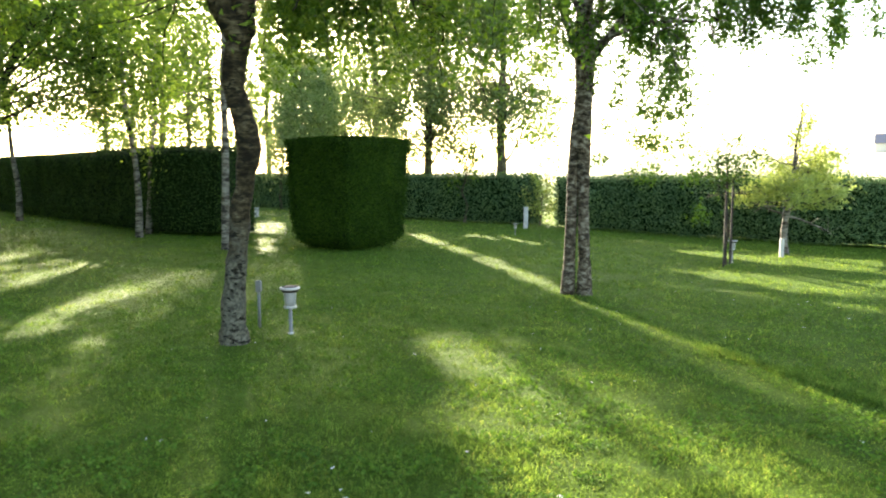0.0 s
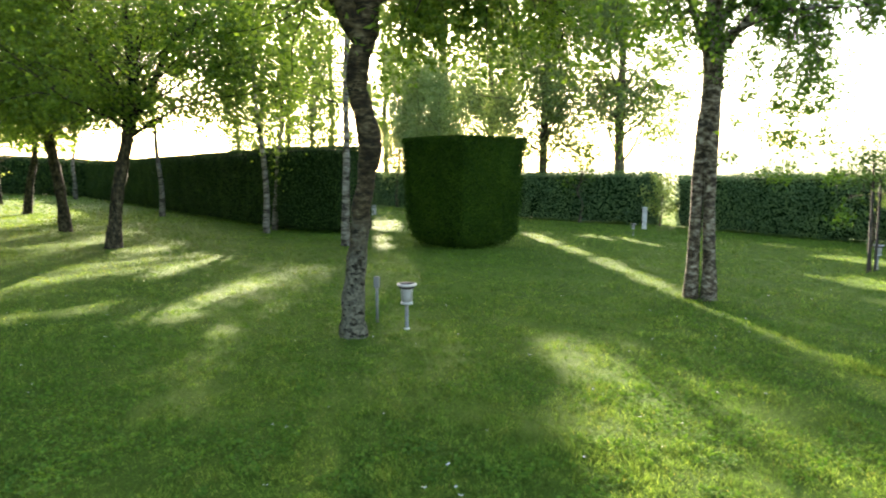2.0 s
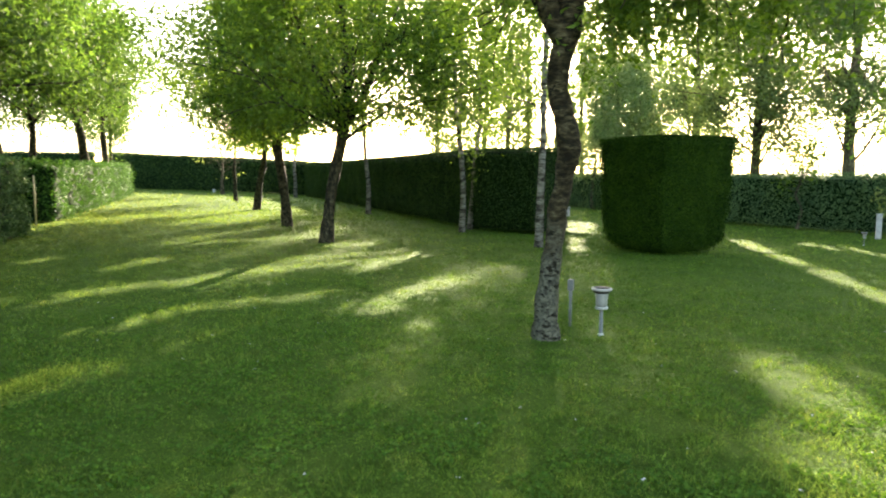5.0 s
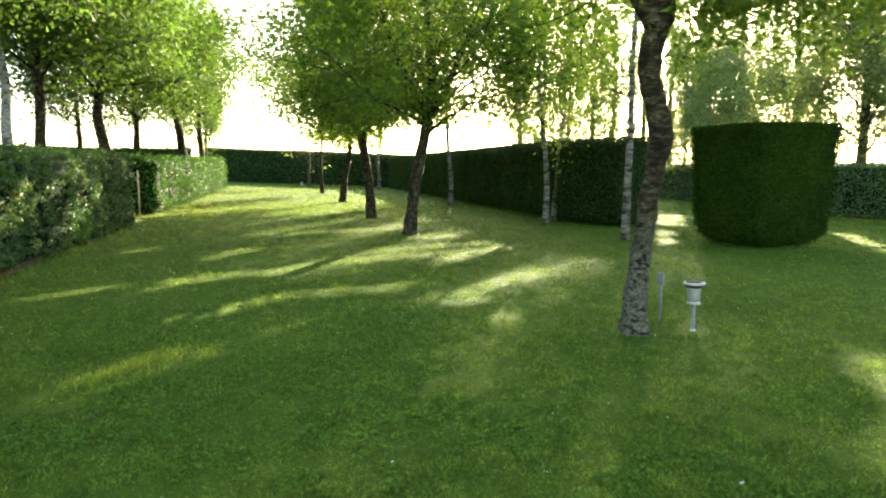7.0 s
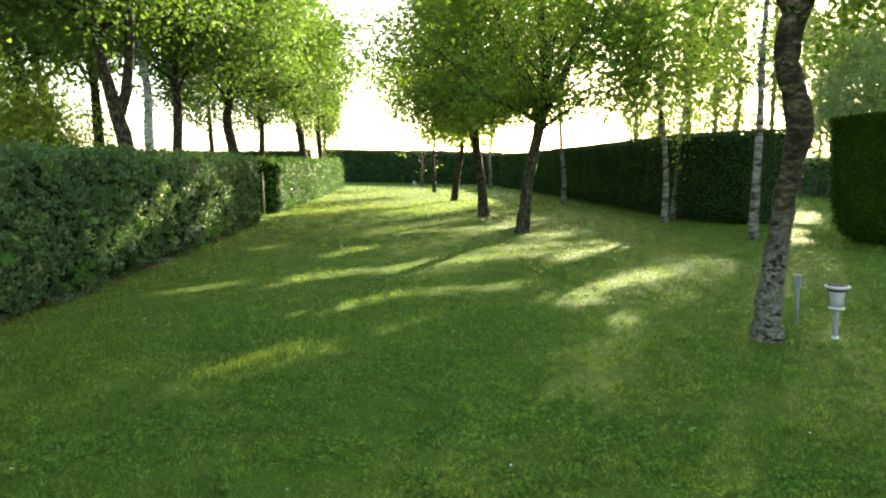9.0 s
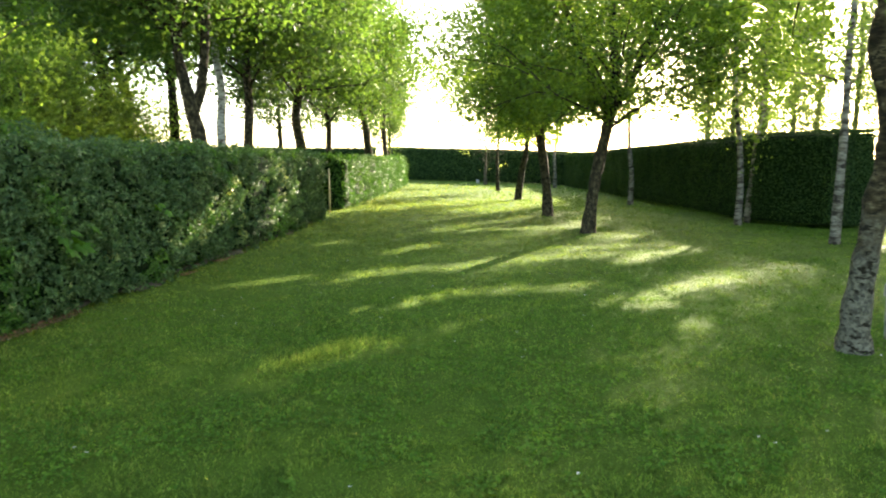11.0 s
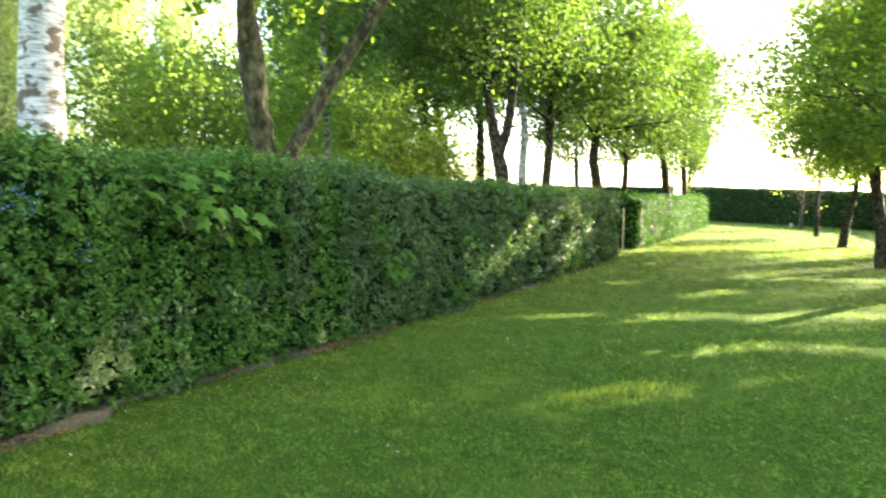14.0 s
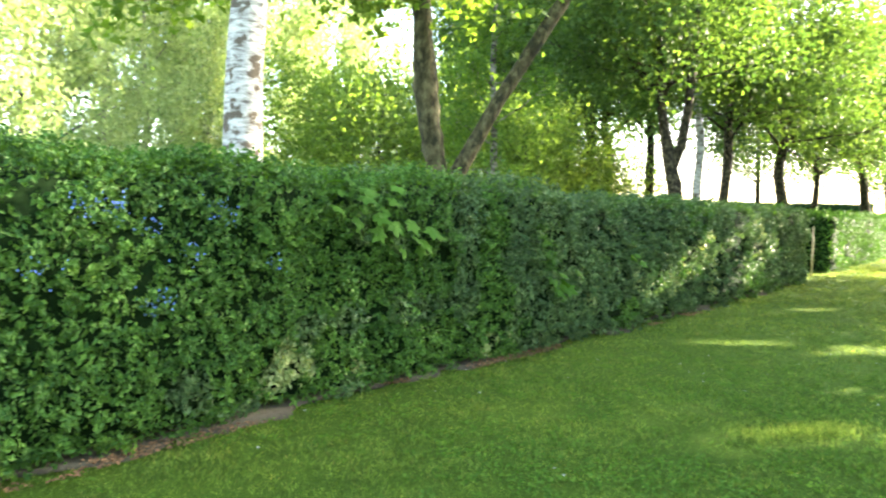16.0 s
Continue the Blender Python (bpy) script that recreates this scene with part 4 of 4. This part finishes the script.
# the twin-stemmed birch at the right, with a hanging bough
tree("twin_birch", "large birch with two stems grown together and hanging boughs", (1.43, 9.05, 0), "", [(0.11, -0.04, -0.05), (0.10, -0.02, 0.4), (0.08, 0, 1.0), (0.07, 0, 1.6), (0.04, 0.02, 2.2), (0.06, 0.03, 2.8), (0.05, 0.08, 3.4), (0.05, 0.15, 4.6), (0.1, 0.2, 6.5), (0.1, 0.2, 9.0)],
     [0.12, 0.085, 0.075, 0.08, 0.12, 0.125, 0.11, 0.08, 0.05, 0.015], 0.056, "birch", "twin_bark", 51, rough=0.1,
     extra=[([(-0.10, 0.06, -0.05), (-0.09, 0.05, 0.4), (-0.08, 0.04, 1.0), (-0.07, 0.04, 1.6), (-0.03, 0.04, 2.2), (0.03, 0.05, 2.7)], [0.11, 0.085, 0.075, 0.075, 0.08, 0.06])],
 boughs=[([(0.08, 0.05, 3.0), (0.6, 0.0, 3.7), (1.1, -0.1, 4.1), (1.7, -0.2, 4.3), (2.4, -0.3, 4.3), (3.1, -0.4, 4.1)], 0.05, 40, lambda u: 0.6 if u < 0.3 else (2.7 if u < 0.56 else 1.2), 22000, 0.07),
             ([(0.05, 0.05, 3.1), (0.3, 0.1, 3.9), (0.5, 0.1, 4.8), (0.9, 0.1, 5.6)], 0.045, 14, lambda u: 1.6, 4000, 0.09),
             ([(0.05, 0.1, 2.9), (-0.15, 0.1, 3.5), (-0.4, 0.15, 4.3), (-0.7, 0.2, 5.0)], 0.06, 14, lambda u: 1.4, 4500, 0.1)],
     limbs=18, twigs=8, first=0.60, last=0.97, reach=lambda u: 2.7 - 1.0 * u, rise=lambda u: 0.8, lift=-0.8, leaves=11500, spread=0.15, hang=0.8, hang_len=(0.5, 1.7), thick=0.4)

# poplars behind the field hedge
def by_yaw(yaw, d):
    return (-math.sin(radians(yaw)) * d, math.cos(radians(yaw)) * d, 0)


# 17.5, 27.6 and 29.4 are unseen additions that keep sun off the lawn
POPLARS = [(4.36, 26.7, 17.0, 1.15), (-1.75, 24.4, 16.0, 1.2), (9.0, 35, 16.5, 0.95), (12.5, 36, 16.5, 0.80), (15.5, 36, 17.0, 0.90), (17.5, 48, 17.5, 1.0),
           (19.6, 47, 16.5, 0.8), (21.9, 50, 17.0, 0.75), (23.6, 48, 15.5, 0.7), (25.4, 51, 16.0, 0.75), (27.6, 52, 16.5, 0.8), (29.4, 54, 16.5, 0.8)]
for k, (yaw, d, h, wide) in enumerate(POPLARS):
    tree("poplar", "tall slender poplar with airy fluttering foliage", by_yaw(yaw, d), "", straight(h, (0.2 * (-1) ** k, 0.1), 0.06, 10, 203 + k), taper(0.19, 0.02, 10), 0.074 + 0.0014 * d, "poplar", "grey_bark", 261 + k, "poplars",
         tilt=2.5, limbs=40, twigs=4, first=0.10, last=0.98, reach=lambda u, w=wide: w * (2.7 - 1.2 * u), rise=lambda u, low=k < 2: 0.7 if low else 0.95, lift=0.35, leaves=100000 if k < 2 else (26000 if k < 5 else 16000), spread=0.44 if k < 2 else 0.34, thick=0.3)

for k, (yaw, d, h) in enumerate(((13.2, 31.5, 6.0), (14.9, 32.5, 6.3), (16.5, 33.5, 6.6), (7.2, 41, 8.2), (9.4, 43, 8.8), (11.4, 41, 8.4))):
    tree("young_poplar", "young bushy poplar behind the field hedge", by_yaw(yaw, d), "", straight(h, (0.1, 0), 0.05, 9, 63 + k), taper(0.09, 0.015, 9), 0.12, "hazed_spring", "grey_bark", 65 + k, "poplars",
         limbs=30, twigs=4, first=0.15, last=0.98, reach=lambda u, w=h / 6.2: w * (1.7 - 0.8 * u), rise=lambda u: 0.8, lift=0.3, leaves=7500, spread=0.30, thick=0.3)

# young trees on the right of the lawn
tree("young_tree", "young tree with sparse leaves before the field hedge", (-0.5, 23.2, 0), "", straight(2.3, seed=6), taper(0.05, 0.01), 0.10, "birch", "grey_bark", 71, limbs=12, twigs=4, first=0.4, last=0.98,
     reach=lambda u: 0.8, rise=lambda u: 0.5, lift=0.2, leaves=900, spread=0.12)
tree("young_tree", "young staked tree with a dark airy crown", (4.5, 12.3, 0), "", straight(2.1, seed=7), taper(0.03, 0.008), 0.06, "wood", "dark_bark", 72, limbs=16, twigs=5, first=0.55, last=0.98,
     reach=lambda u: 0.55, rise=lambda u: 0.1, lift=0.0, leaves=1700, spread=0.09)
tree("young_tree", "young tree with bright yellow-green crown and a long leading shoot", (6.3, 14.15, 0), "", straight(3.1, (0.25, 0), 0.03, 8, 8), taper(0.075, 0.01), 0.07, "lime", "birch_bark", 73, limbs=24, twigs=6, first=0.24, last=0.60, low=0.92,
     boughs=[([(0.15, 0, 1.8), (0.22, 0.02, 2.4), (0.24, 0.0, 3.1)], 0.02, 14, lambda u: 0.25, 700, 0.08)],
     reach=lambda u: 1.02 - 1.1 * (u - 0.24), rise=lambda u: 0.1, lift=0.1, leaves=9000, spread=0.14)

tree("hedge_shrub", "thin sunlit shrub filling the gap in the field hedge", (1.95, 21.75, 0), "", straight(1.35, seed=12), taper(0.03, 0.008), 0.085, "lime", "grey_bark", 74, limbs=16, twigs=4, first=0.1, last=0.95,
     reach=lambda u: 0.5, rise=lambda u: 0.6, lift=0.2, leaves=1100, spread=0.1)

# trees beyond the mixed hedge
broad_spec = dict(limbs=26, twigs=7, first=0.40, last=0.98, reach=lambda u: 4.2 - 2.2 * u, rise=lambda u: 0.45, lift=0.1, leaves=18000, spread=0.42, thick=0.36)
tree("large_birch", "thick white birch trunk with peeling black-scarred bark behind the hedge", by_yaw(105.2, 7.6), "", straight(13, (0.0, 0.0), 0.03, 10, 9), taper(0.25, 0.03, 10, 1.1), 0.075, "birch", "white_bark", 81, rough=0.05,
     **(birch_spec | dict(first=0.36, reach=lambda u: 3.2 - 1.5 * u, leaves=8000, hang_len=(0.8, 2.0))))
tree("forked_tree", "two-stemmed grey maple leaning apart behind the hedge", by_yaw(90.2, 10.3), "", [(0, 0.22, -0.05), (0.0, 0.20, 0.8), (-0.02, 0.14, 1.8), (-0.04, 0.10, 2.3), (-0.05, -0.02, 3.0), (-0.1, -0.08, 3.5), (-0.1, -0.14, 4.2), (-0.1, -0.3, 5.8), (0, -0.4, 8.5)],
     [0.27, 0.20, 0.165, 0.15, 0.165, 0.19, 0.155, 0.13, 0.03], 0.13, "maple", "mossy_bark", 82, rough=0.16,
     extra=[([(0, 0.16, 1.5), (-0.02, 0.24, 1.85), (-0.05, 0.46, 2.3), (-0.1, 1.0, 3.3), (-0.2, 1.95, 4.85), (-0.3, 2.8, 6.6)], [0.15, 0.14, 0.125, 0.115, 0.10, 0.05])],
     boughs=[([(0, -0.3, 5.4), (1.2, -1.4, 5.1), (2.2, -2.5, 4.5), (3.1, -3.4, 4.0)], 0.04, 14, lambda u: 0.7, 1300, 0.12),
             ([(0, -0.2, 5.6), (0.7, -0.6, 5.1), (1.4, -1.1, 4.5)], 0.03, 9, lambda u: 0.6, 700, 0.12)],
     **(broad_spec | dict(first=0.80, lift=-0.1, leaves=11000)))
tree("dark_forked_tree", "dark tree forking into two stems behind the hedge", by_yaw(69.7, 17.5), "", [(0.05, 0.1, -0.05), (0.0, 0.05, 1.0), (0.0, 0.0, 2.0), (-0.08, -0.2, 3.1), (-0.12, -0.4, 4.0), (-0.15, -0.5, 5.2), (-0.15, -0.5, 8.5)],
     [0.24, 0.19, 0.175, 0.17, 0.12, 0.11, 0.03], 0.13, "wood", "dark_bark", 83,
     extra=[([(-0.05, -0.15, 2.85), (0.03, 0.02, 3.4), (0.06, 0.14, 4.2), (0.08, 0.2, 5.2), (0.1, 0.3, 7.5)], [0.14, 0.125, 0.115, 0.10, 0.03])], **(broad_spec | dict(first=0.72)))
tree("slim_birch", "slim white birch stem behind the hedge", by_yaw(68.0, 20.5), "", straight(10, (-0.25, -0.1), 0.04, 9, 14), taper(0.17, 0.03, 9), 0.10, "birch", "white_bark", 84, "slim birches", rough=0.05, **(birch_spec | dict(first=0.55)))
tree("slim_birch", "slim white birch stem behind the hedge", by_yaw(84.7, 16), "", straight(10, (0, 0), 0.04, 9, 15), taper(0.11, 0.02, 9), 0.09, "birch", "birch_bark", 85, "slim birches", rough=0.05, **birch_spec)
broad_a = tree("broad_tree", "broad-leaved tree in fresh green leaf beyond the hedge", by_yaw(66.2, 22.5), "", straight(9.5, (0.1, 0.1), 0.08, 9, 16), taper(0.2, 0.03, 9), 0.15, "wood", "dark_bark", 86, "trees beyond the hedge", **broad_spec)
broad_b = tree("broad_tree", "broad-leaved tree in fresh green leaf beyond the hedge", by_yaw(62.0, 25.5), "", straight(9.0, (-0.5, 0.3), 0.1, 9, 17), taper(0.24, 0.03, 9), 0.15, "wood", "dark_bark", 87, "trees beyond the hedge", **(broad_spec | dict(rise=lambda u: 0.6)))
# brighter leaf colour stands in for sun through the understory
low = tree("low_tree", "low many-stemmed tree with leaves down to the ground", by_yaw(82, 27), "", straight(5.0, (0.2, 0.1), 0.1, 8, 18), taper(0.1, 0.02), 0.165, "sunlit_birch", "dark_bark", 88, "trees beyond the hedge",
           **(broad_spec | dict(first=0.08, reach=lambda u: 2.6, leaves=8500)))
hang = tree("wood_birch", "birch with light hanging foliage at the edge of the wood", by_yaw(107.5, 40), "", straight(12, (0.2, 0.2), 0.06, 9, 19), taper(0.16, 0.02, 9), 0.165, "hazed_spring", "birch_bark", 89, "trees beyond the hedge",
            **(birch_spec | dict(first=0.12, reach=lambda u: 3.2 - 1.4 * u, leaves=12500, spread=0.30, hang_len=(0.8, 2.2), twigs=4, limbs=18)))
r = np.random.default_rng(5)
near_edge = [(59.9, 29.5), (56.4, 38), (55.2, 47), (55.0, 55), (63.5, 34), (80.0, 36), (84.5, 35), (88.0, 40)]
for k, (yaw, d) in enumerate(near_edge):
    copy_thing((broad_a, broad_b)[k % 2], pose(*by_yaw(yaw, d), 0, 0, 70 * k)).scale = (1.15 if k in (1, 2) else 0.85,) * 3
for k in range(11):
    copy_thing(hang, pose(*by_yaw(95 + 2.8 * k + 0.5 * r.normal(), 54 - 3.0 * k), 0, 0, r.random() * 360)).scale = (1.5 - 0.05 * k + 0.15 * r.random(),) * 3
for k in range(6):
    copy_thing((broad_a, broad_b)[k % 2], pose(*by_yaw(72 + 2.6 * k + 0.6 * r.normal(), 33 + 7 * r.random()), 0, 0, r.random() * 360)).scale = (1.35 + 0.3 * r.random(),) * 3
for k in range(8):
    copy_thing(low, pose(*by_yaw(76 + 3.2 * k + r.normal(), 25 + 16 * r.random()), 0, 0, r.random() * 360)).scale = (0.8 + 0.5 * r.random(),) * 3


for k, (yaw, d, sc) in enumerate(((73.6, 36, 0.8), (77.0, 33, 0.75))):
    copy_thing(low, pose(*by_yaw(yaw, d), 0, 0, 100 * k)).scale = (sc,) * 3


# ---- grass ----
def grass(name, label, count, inner, outer, seed, from_yaw=-34, to_yaw=122, wide=0.0010):
    """Blades thinning out with distance, and wider there."""
    r = np.random.default_rng(seed)
    d = inner * (outer / inner) ** (r.random(count) ** 1.1)
    yaw = np.radians(from_yaw + (to_yaw - from_yaw) * r.random(count))
    p = np.stack([-np.sin(yaw) * d, np.cos(yaw) * d, np.zeros(count)], -1)
    keep = lumps(p, 0.5) + lumps(p + 9, 0.12) > -1.55 + 0.6 * r.random(count)
    p, d = p[keep], d[keep]
    n = len(p)
    p[:, 2] = ground_height(p[:, 0], p[:, 1]) + relief(p) - 0.006
    a = r.random(n) * 2 * np.pi
    h = (0.017 + 0.0004 * d) * (0.5 + r.random(n)) * (1 + 0.3 * lumps(p, 1.1) + 1.1 * np.maximum(lumps(p, 0.22), -0.4))
    side = np.stack([np.cos(a), np.sin(a), 0 * a], -1) * ((0.0009 + wide * d) * (0.7 + 0.6 * r.random(n)))[:, None]
    bend = np.c_[r.normal(size=(n, 2)) * 0.6, np.ones(n)]
    v = np.stack([p - side, p + side, p + bend * (h + 0.008)[:, None]], 1).reshape(-1, 3)
    me = mesh_of(name, v, np.arange(3 * n).reshape(n, 3))
    me.materials.append(MAT["grass"])
    tagged(new(name, me), label, "grass", kind="stuff")


grass("lawn_grass", "short green lawn grass blades", 580000, 2.5, 32.0, 1, wide=0.00062)
grass("lawn_grass", "short sunlit lawn grass at the far end", 30000, 24.0, 85.0, 4, 20, 62, 0.0012)
grass("lawn_grass", "short green lawn grass blades round the viewpoint", 60000, 0.5, 2.55, 2, -34, 122, 0.0016)
grass("lawn_grass", "short green lawn grass blades behind the viewpoint", 60000, 0.5, 14.0, 3, 122, 326, 0.002)


def lawn_weeds():
    r = np.random.default_rng(8)
    n = 110000
    d = 2.5 + 6.5 * r.random(n) ** 1.5
    yaw = np.radians(-34 + 156 * r.random(n))
    p = np.stack([-np.sin(yaw) * d, np.cos(yaw) * d, np.zeros(n)], -1)
    p = p[0.6 * lumps(p, 0.7) + 0.9 * lumps(p + 40, 0.14) > 0.1]
    p[:, 2] = relief(p) + 0.010 + 0.018 * r.random(len(p))
    me = leaf_mesh("clover", r, p, np.tile([0, 0, 1.0], (len(p), 1)), 0.023, spread=0.5, width=0.95)
    me.materials.append(MAT["clover"])
    tagged(new("clover", me), "low clover and weed leaves in the lawn", "clover", kind="stuff")
    n = 260
    d = 2.6 + 9 * r.random(n)
    yaw = np.radians(-34 + 156 * r.random(n))
    p = np.stack([-np.sin(yaw) * d, np.cos(yaw) * d, np.full(n, 0.03)], -1)
    p = p[lumps(p, 1.2) > -0.2]
    q = np.repeat(p, 4, 0) + r.normal(size=(4 * len(p), 3)) * [0.006, 0.006, 0.002]
    me = leaf_mesh("daisies", r, q, np.tile([0, 0, 1.0], (len(q), 1)), 0.012, spread=0.4, width=0.9)
    me.materials.append(MAT["white_paint"])
    tagged(new("daisies", me), "tiny white daisies scattered in the lawn", "flowers", kind="stuff")
    for (x0, y0), (x1, y1), wide, n, tall in (((-5.2, 3.3), (-4.95, 2.2), 0.09, 1500, 0.07), ((2.25, 6.2), (3.15, 4.45), 0.05, 2200, 0.075), ((1.5, 9.0), (2.25, 6.2), 0.05, 900, 0.045)):
        u = r.random((n, 1))
        p = np.array([x0, y0, 0.0]) * (1 - u) + np.array([x1, y1, 0.0]) * u + np.c_[r.normal(size=(n, 2)) * wide, np.zeros(n)]
        p = p[lumps(p, 0.25) > -0.45]
        n = len(p)
        a = r.random(n) * 2 * np.pi
        side = np.stack([np.cos(a), np.sin(a), 0 * a], -1) * 0.003
        tip = p + np.c_[r.normal(size=(n, 2)) * 0.025, 0.02 + tall * r.random(n)]
        me = mesh_of("tall_grass", np.stack([p - side, p + side, tip], 1).reshape(-1, 3), np.arange(3 * n).reshape(n, 3))
        me.materials.append(MAT["grass"])
        tagged(new("tall_grass", me), "strip of longer unmown grass in the lawn", "grass", kind="stuff")


MAT["clover"] = leaf_material("clover_leaf", (0.046, 0.110, 0.017), (0.110, 0.205, 0.034), 0.3, 0.8, 0.5, shine=0.06)
lawn_weeds()

# ---- garden lamps, posts and stakes ----
def lathe(profile, sides=20):
    bm = bmesh.new()
    rings = []
    for rad, z in profile:
        rings.append([bm.verts.new((rad * math.cos(2 * math.pi * k / sides), rad * math.sin(2 * math.pi * k / sides), z)) for k in range(sides)])
    for a, b in zip(rings, rings[1:]):
        for k in range(sides):
            f = bm.faces.new((a[k], a[(k + 1) % sides], b[(k + 1) % sides], b[k]))
            f.smooth = True
    bm.faces.new(rings[0][::-1])
    bm.faces.new(rings[-1])
    return bm


def block(sx, sy, z0, z1, bevel=0.006):
    bm = bmesh.new()
    bmesh.ops.create_cube(bm, size=1.0)
    for v in bm.verts:
        v.co = (v.co.x * sx, v.co.y * sy, z0 + (v.co.z + 0.5) * (z1 - z0))
    bmesh.ops.bevel(bm, geom=bm.edges[:], offset=bevel, segments=2, affect="EDGES")
    return bm


def garden_lamp(place, label, scale=1.0, group="garden lamps"):
    top = thing("garden_lamp", label, "lamp", group, place=place)
    part("post", lathe([(0.022, -0.05), (0.022, 0.0), (0.019, 0.005), (0.019, 0.29)]), MAT["grey_metal"], top, "grey metal post")
    part("collar", lathe([(0.03, 0.255), (0.064, 0.262), (0.066, 0.276), (0.058, 0.284)]), MAT["white_paint"], top)
    part("diffuser", lathe([(0.054, 0.282), (0.057, 0.33), (0.064, 0.41), (0.062, 0.425)]), MAT["milk_glass"], top, "milky white diffuser")
    # dark ring stands in for the shadow below the cap
    part("rim", lathe([(0.055, 0.415), (0.080, 0.428), (0.086, 0.448), (0.075, 0.452)]), MAT["dark_wood"], top, "dark ring painting the shade under the cap")
    part("cap", lathe([(0.085, 0.450), (0.102, 0.454), (0.105, 0.464), (0.100, 0.472), (0.084, 0.474), (0.004, 0.474)]), MAT["white_paint"], top, "white round cap")
    part("solar_panel", lathe([(0.078, 0.470), (0.080, 0.478), (0.076, 0.481), (0.004, 0.482)]), MAT["panel"], top, "dark round solar panel on the cap")
    part("foot", lathe([(0.03, -0.02), (0.03, 0.006), (0.022, 0.012)]), MAT["white_paint"], top)
    top.scale = (scale,) * 3
    return top


garden_lamp((-1.76, 6.6, 0), "white solar garden lamp on a grey post in the lawn")
garden_lamp((1.02, 18.4, 0), "small white garden lamp in the lawn before the field hedge", 0.62)
garden_lamp((4.75, 12.7, 0), "white garden lamp beside a staked young tree", 0.85)
garden_lamp((-28.0, 29.2, 0), "small white garden lamp among the lawn trees", 0.8)
socket = thing("socket_post", "thin grey metal post with a small socket box", "post", place=(-2.16, 6.83, 0))
part("post", lathe([(0.016, -0.05), (0.016, 0.46)], 12), MAT["grey_metal"], socket)
part("socket_box", block(0.058, 0.05, 0.38, 0.50), MAT["grey_metal"], socket, "grey weathered box")
marker = thing("white_post", "white painted square post by the field hedge", "post", place=(1.42, 20.5, 0))
part("shaft", block(0.13, 0.10, -0.05, 0.60, 0.012), MAT["white_paint"], marker)
part("cap", block(0.15, 0.12, 0.60, 0.635, 0.008), MAT["white_paint"], marker)
guard = thing("white_post", "short white post at the foot of a young tree", "post", place=(6.08, 13.75, 0))
part("shaft", block(0.075, 0.07, -0.05, 0.34, 0.01), MAT["white_paint"], guard)
far_post = thing("white_post", "low white post on the lawn beyond the clipped block", "post", place=(-8.55, 25.6, 0))
part("shaft", block(0.14, 0.11, -0.05, 0.36, 0.012), MAT["white_paint"], far_post)
for x, y in ((4.42, 12.15), (4.62, 12.42)):
    stake = thing("tree_stake", "dark wooden stake beside a young tree", "stake", "tree stakes", place=(x, y, 0))
    part("shaft", block(0.036, 0.036, -0.05, 1.55, 0.006), MAT["dark_wood"], stake)
cane = thing("hedge_stake", "thin pale stake in the gap of the mixed hedge", "stake", place=(-21.2, 12.3, 0))
part("shaft", lathe([(0.03, -0.05), (0.028, 1.0), (0.022, 1.55)], 8), MAT["pale_wood"], cane)
for x, y in ((-47.2, 43.3), (-46.4, 43.5)):
    tub = thing("white_block", "small white painted block on the lawn before the far hedge", "block", "white blocks", place=(x, y, 0))
    part("body", block(0.22, 0.2, -0.02, 0.3, 0.02), MAT["white_paint"], tub)


# ---- far farmhouse on the rise ----
def farmhouse(place, turn):
    top = thing("farmhouse", "far pale farmhouse with a grey roof on the rise", "house", place=place)
    top.rotation_euler[2] = turn
    part("wall", block(13, 7, -1.5, 2.6, 0.05), MAT["white_paint"], top, "pale rendered walls")
    bm = bmesh.new()
    ends = [[bm.verts.new((x, y, z)) for y, z in ((-3.9, 2.5), (3.9, 2.5), (0, 5.6))] for x in (-6.9, 6.9)]
    bm.faces.new(ends[0][::-1])
    bm.faces.new(ends[1])
    for a, b in ((0, 1), (1, 2), (2, 0)):
        bm.faces.new((ends[0][a], ends[0][b], ends[1][b], ends[1][a]))
    roof = part("roof", bm, MAT["roof"], top, "grey tiled roof")
    part("chimney", block(0.8, 0.8, 4.6, 6.5, 0.03), MAT["roof"], roof)


MAT["roof"] = plain_material("grey_roof", (0.16, 0.15, 0.17), 0.8, 0, 0.4, 3)
hx, hy = 245 * math.sin(radians(30.1)), 245 * math.cos(radians(30.1))
farmhouse((hx, hy, float(ground_height(np.array(hx), np.array(hy)))), radians(-30))
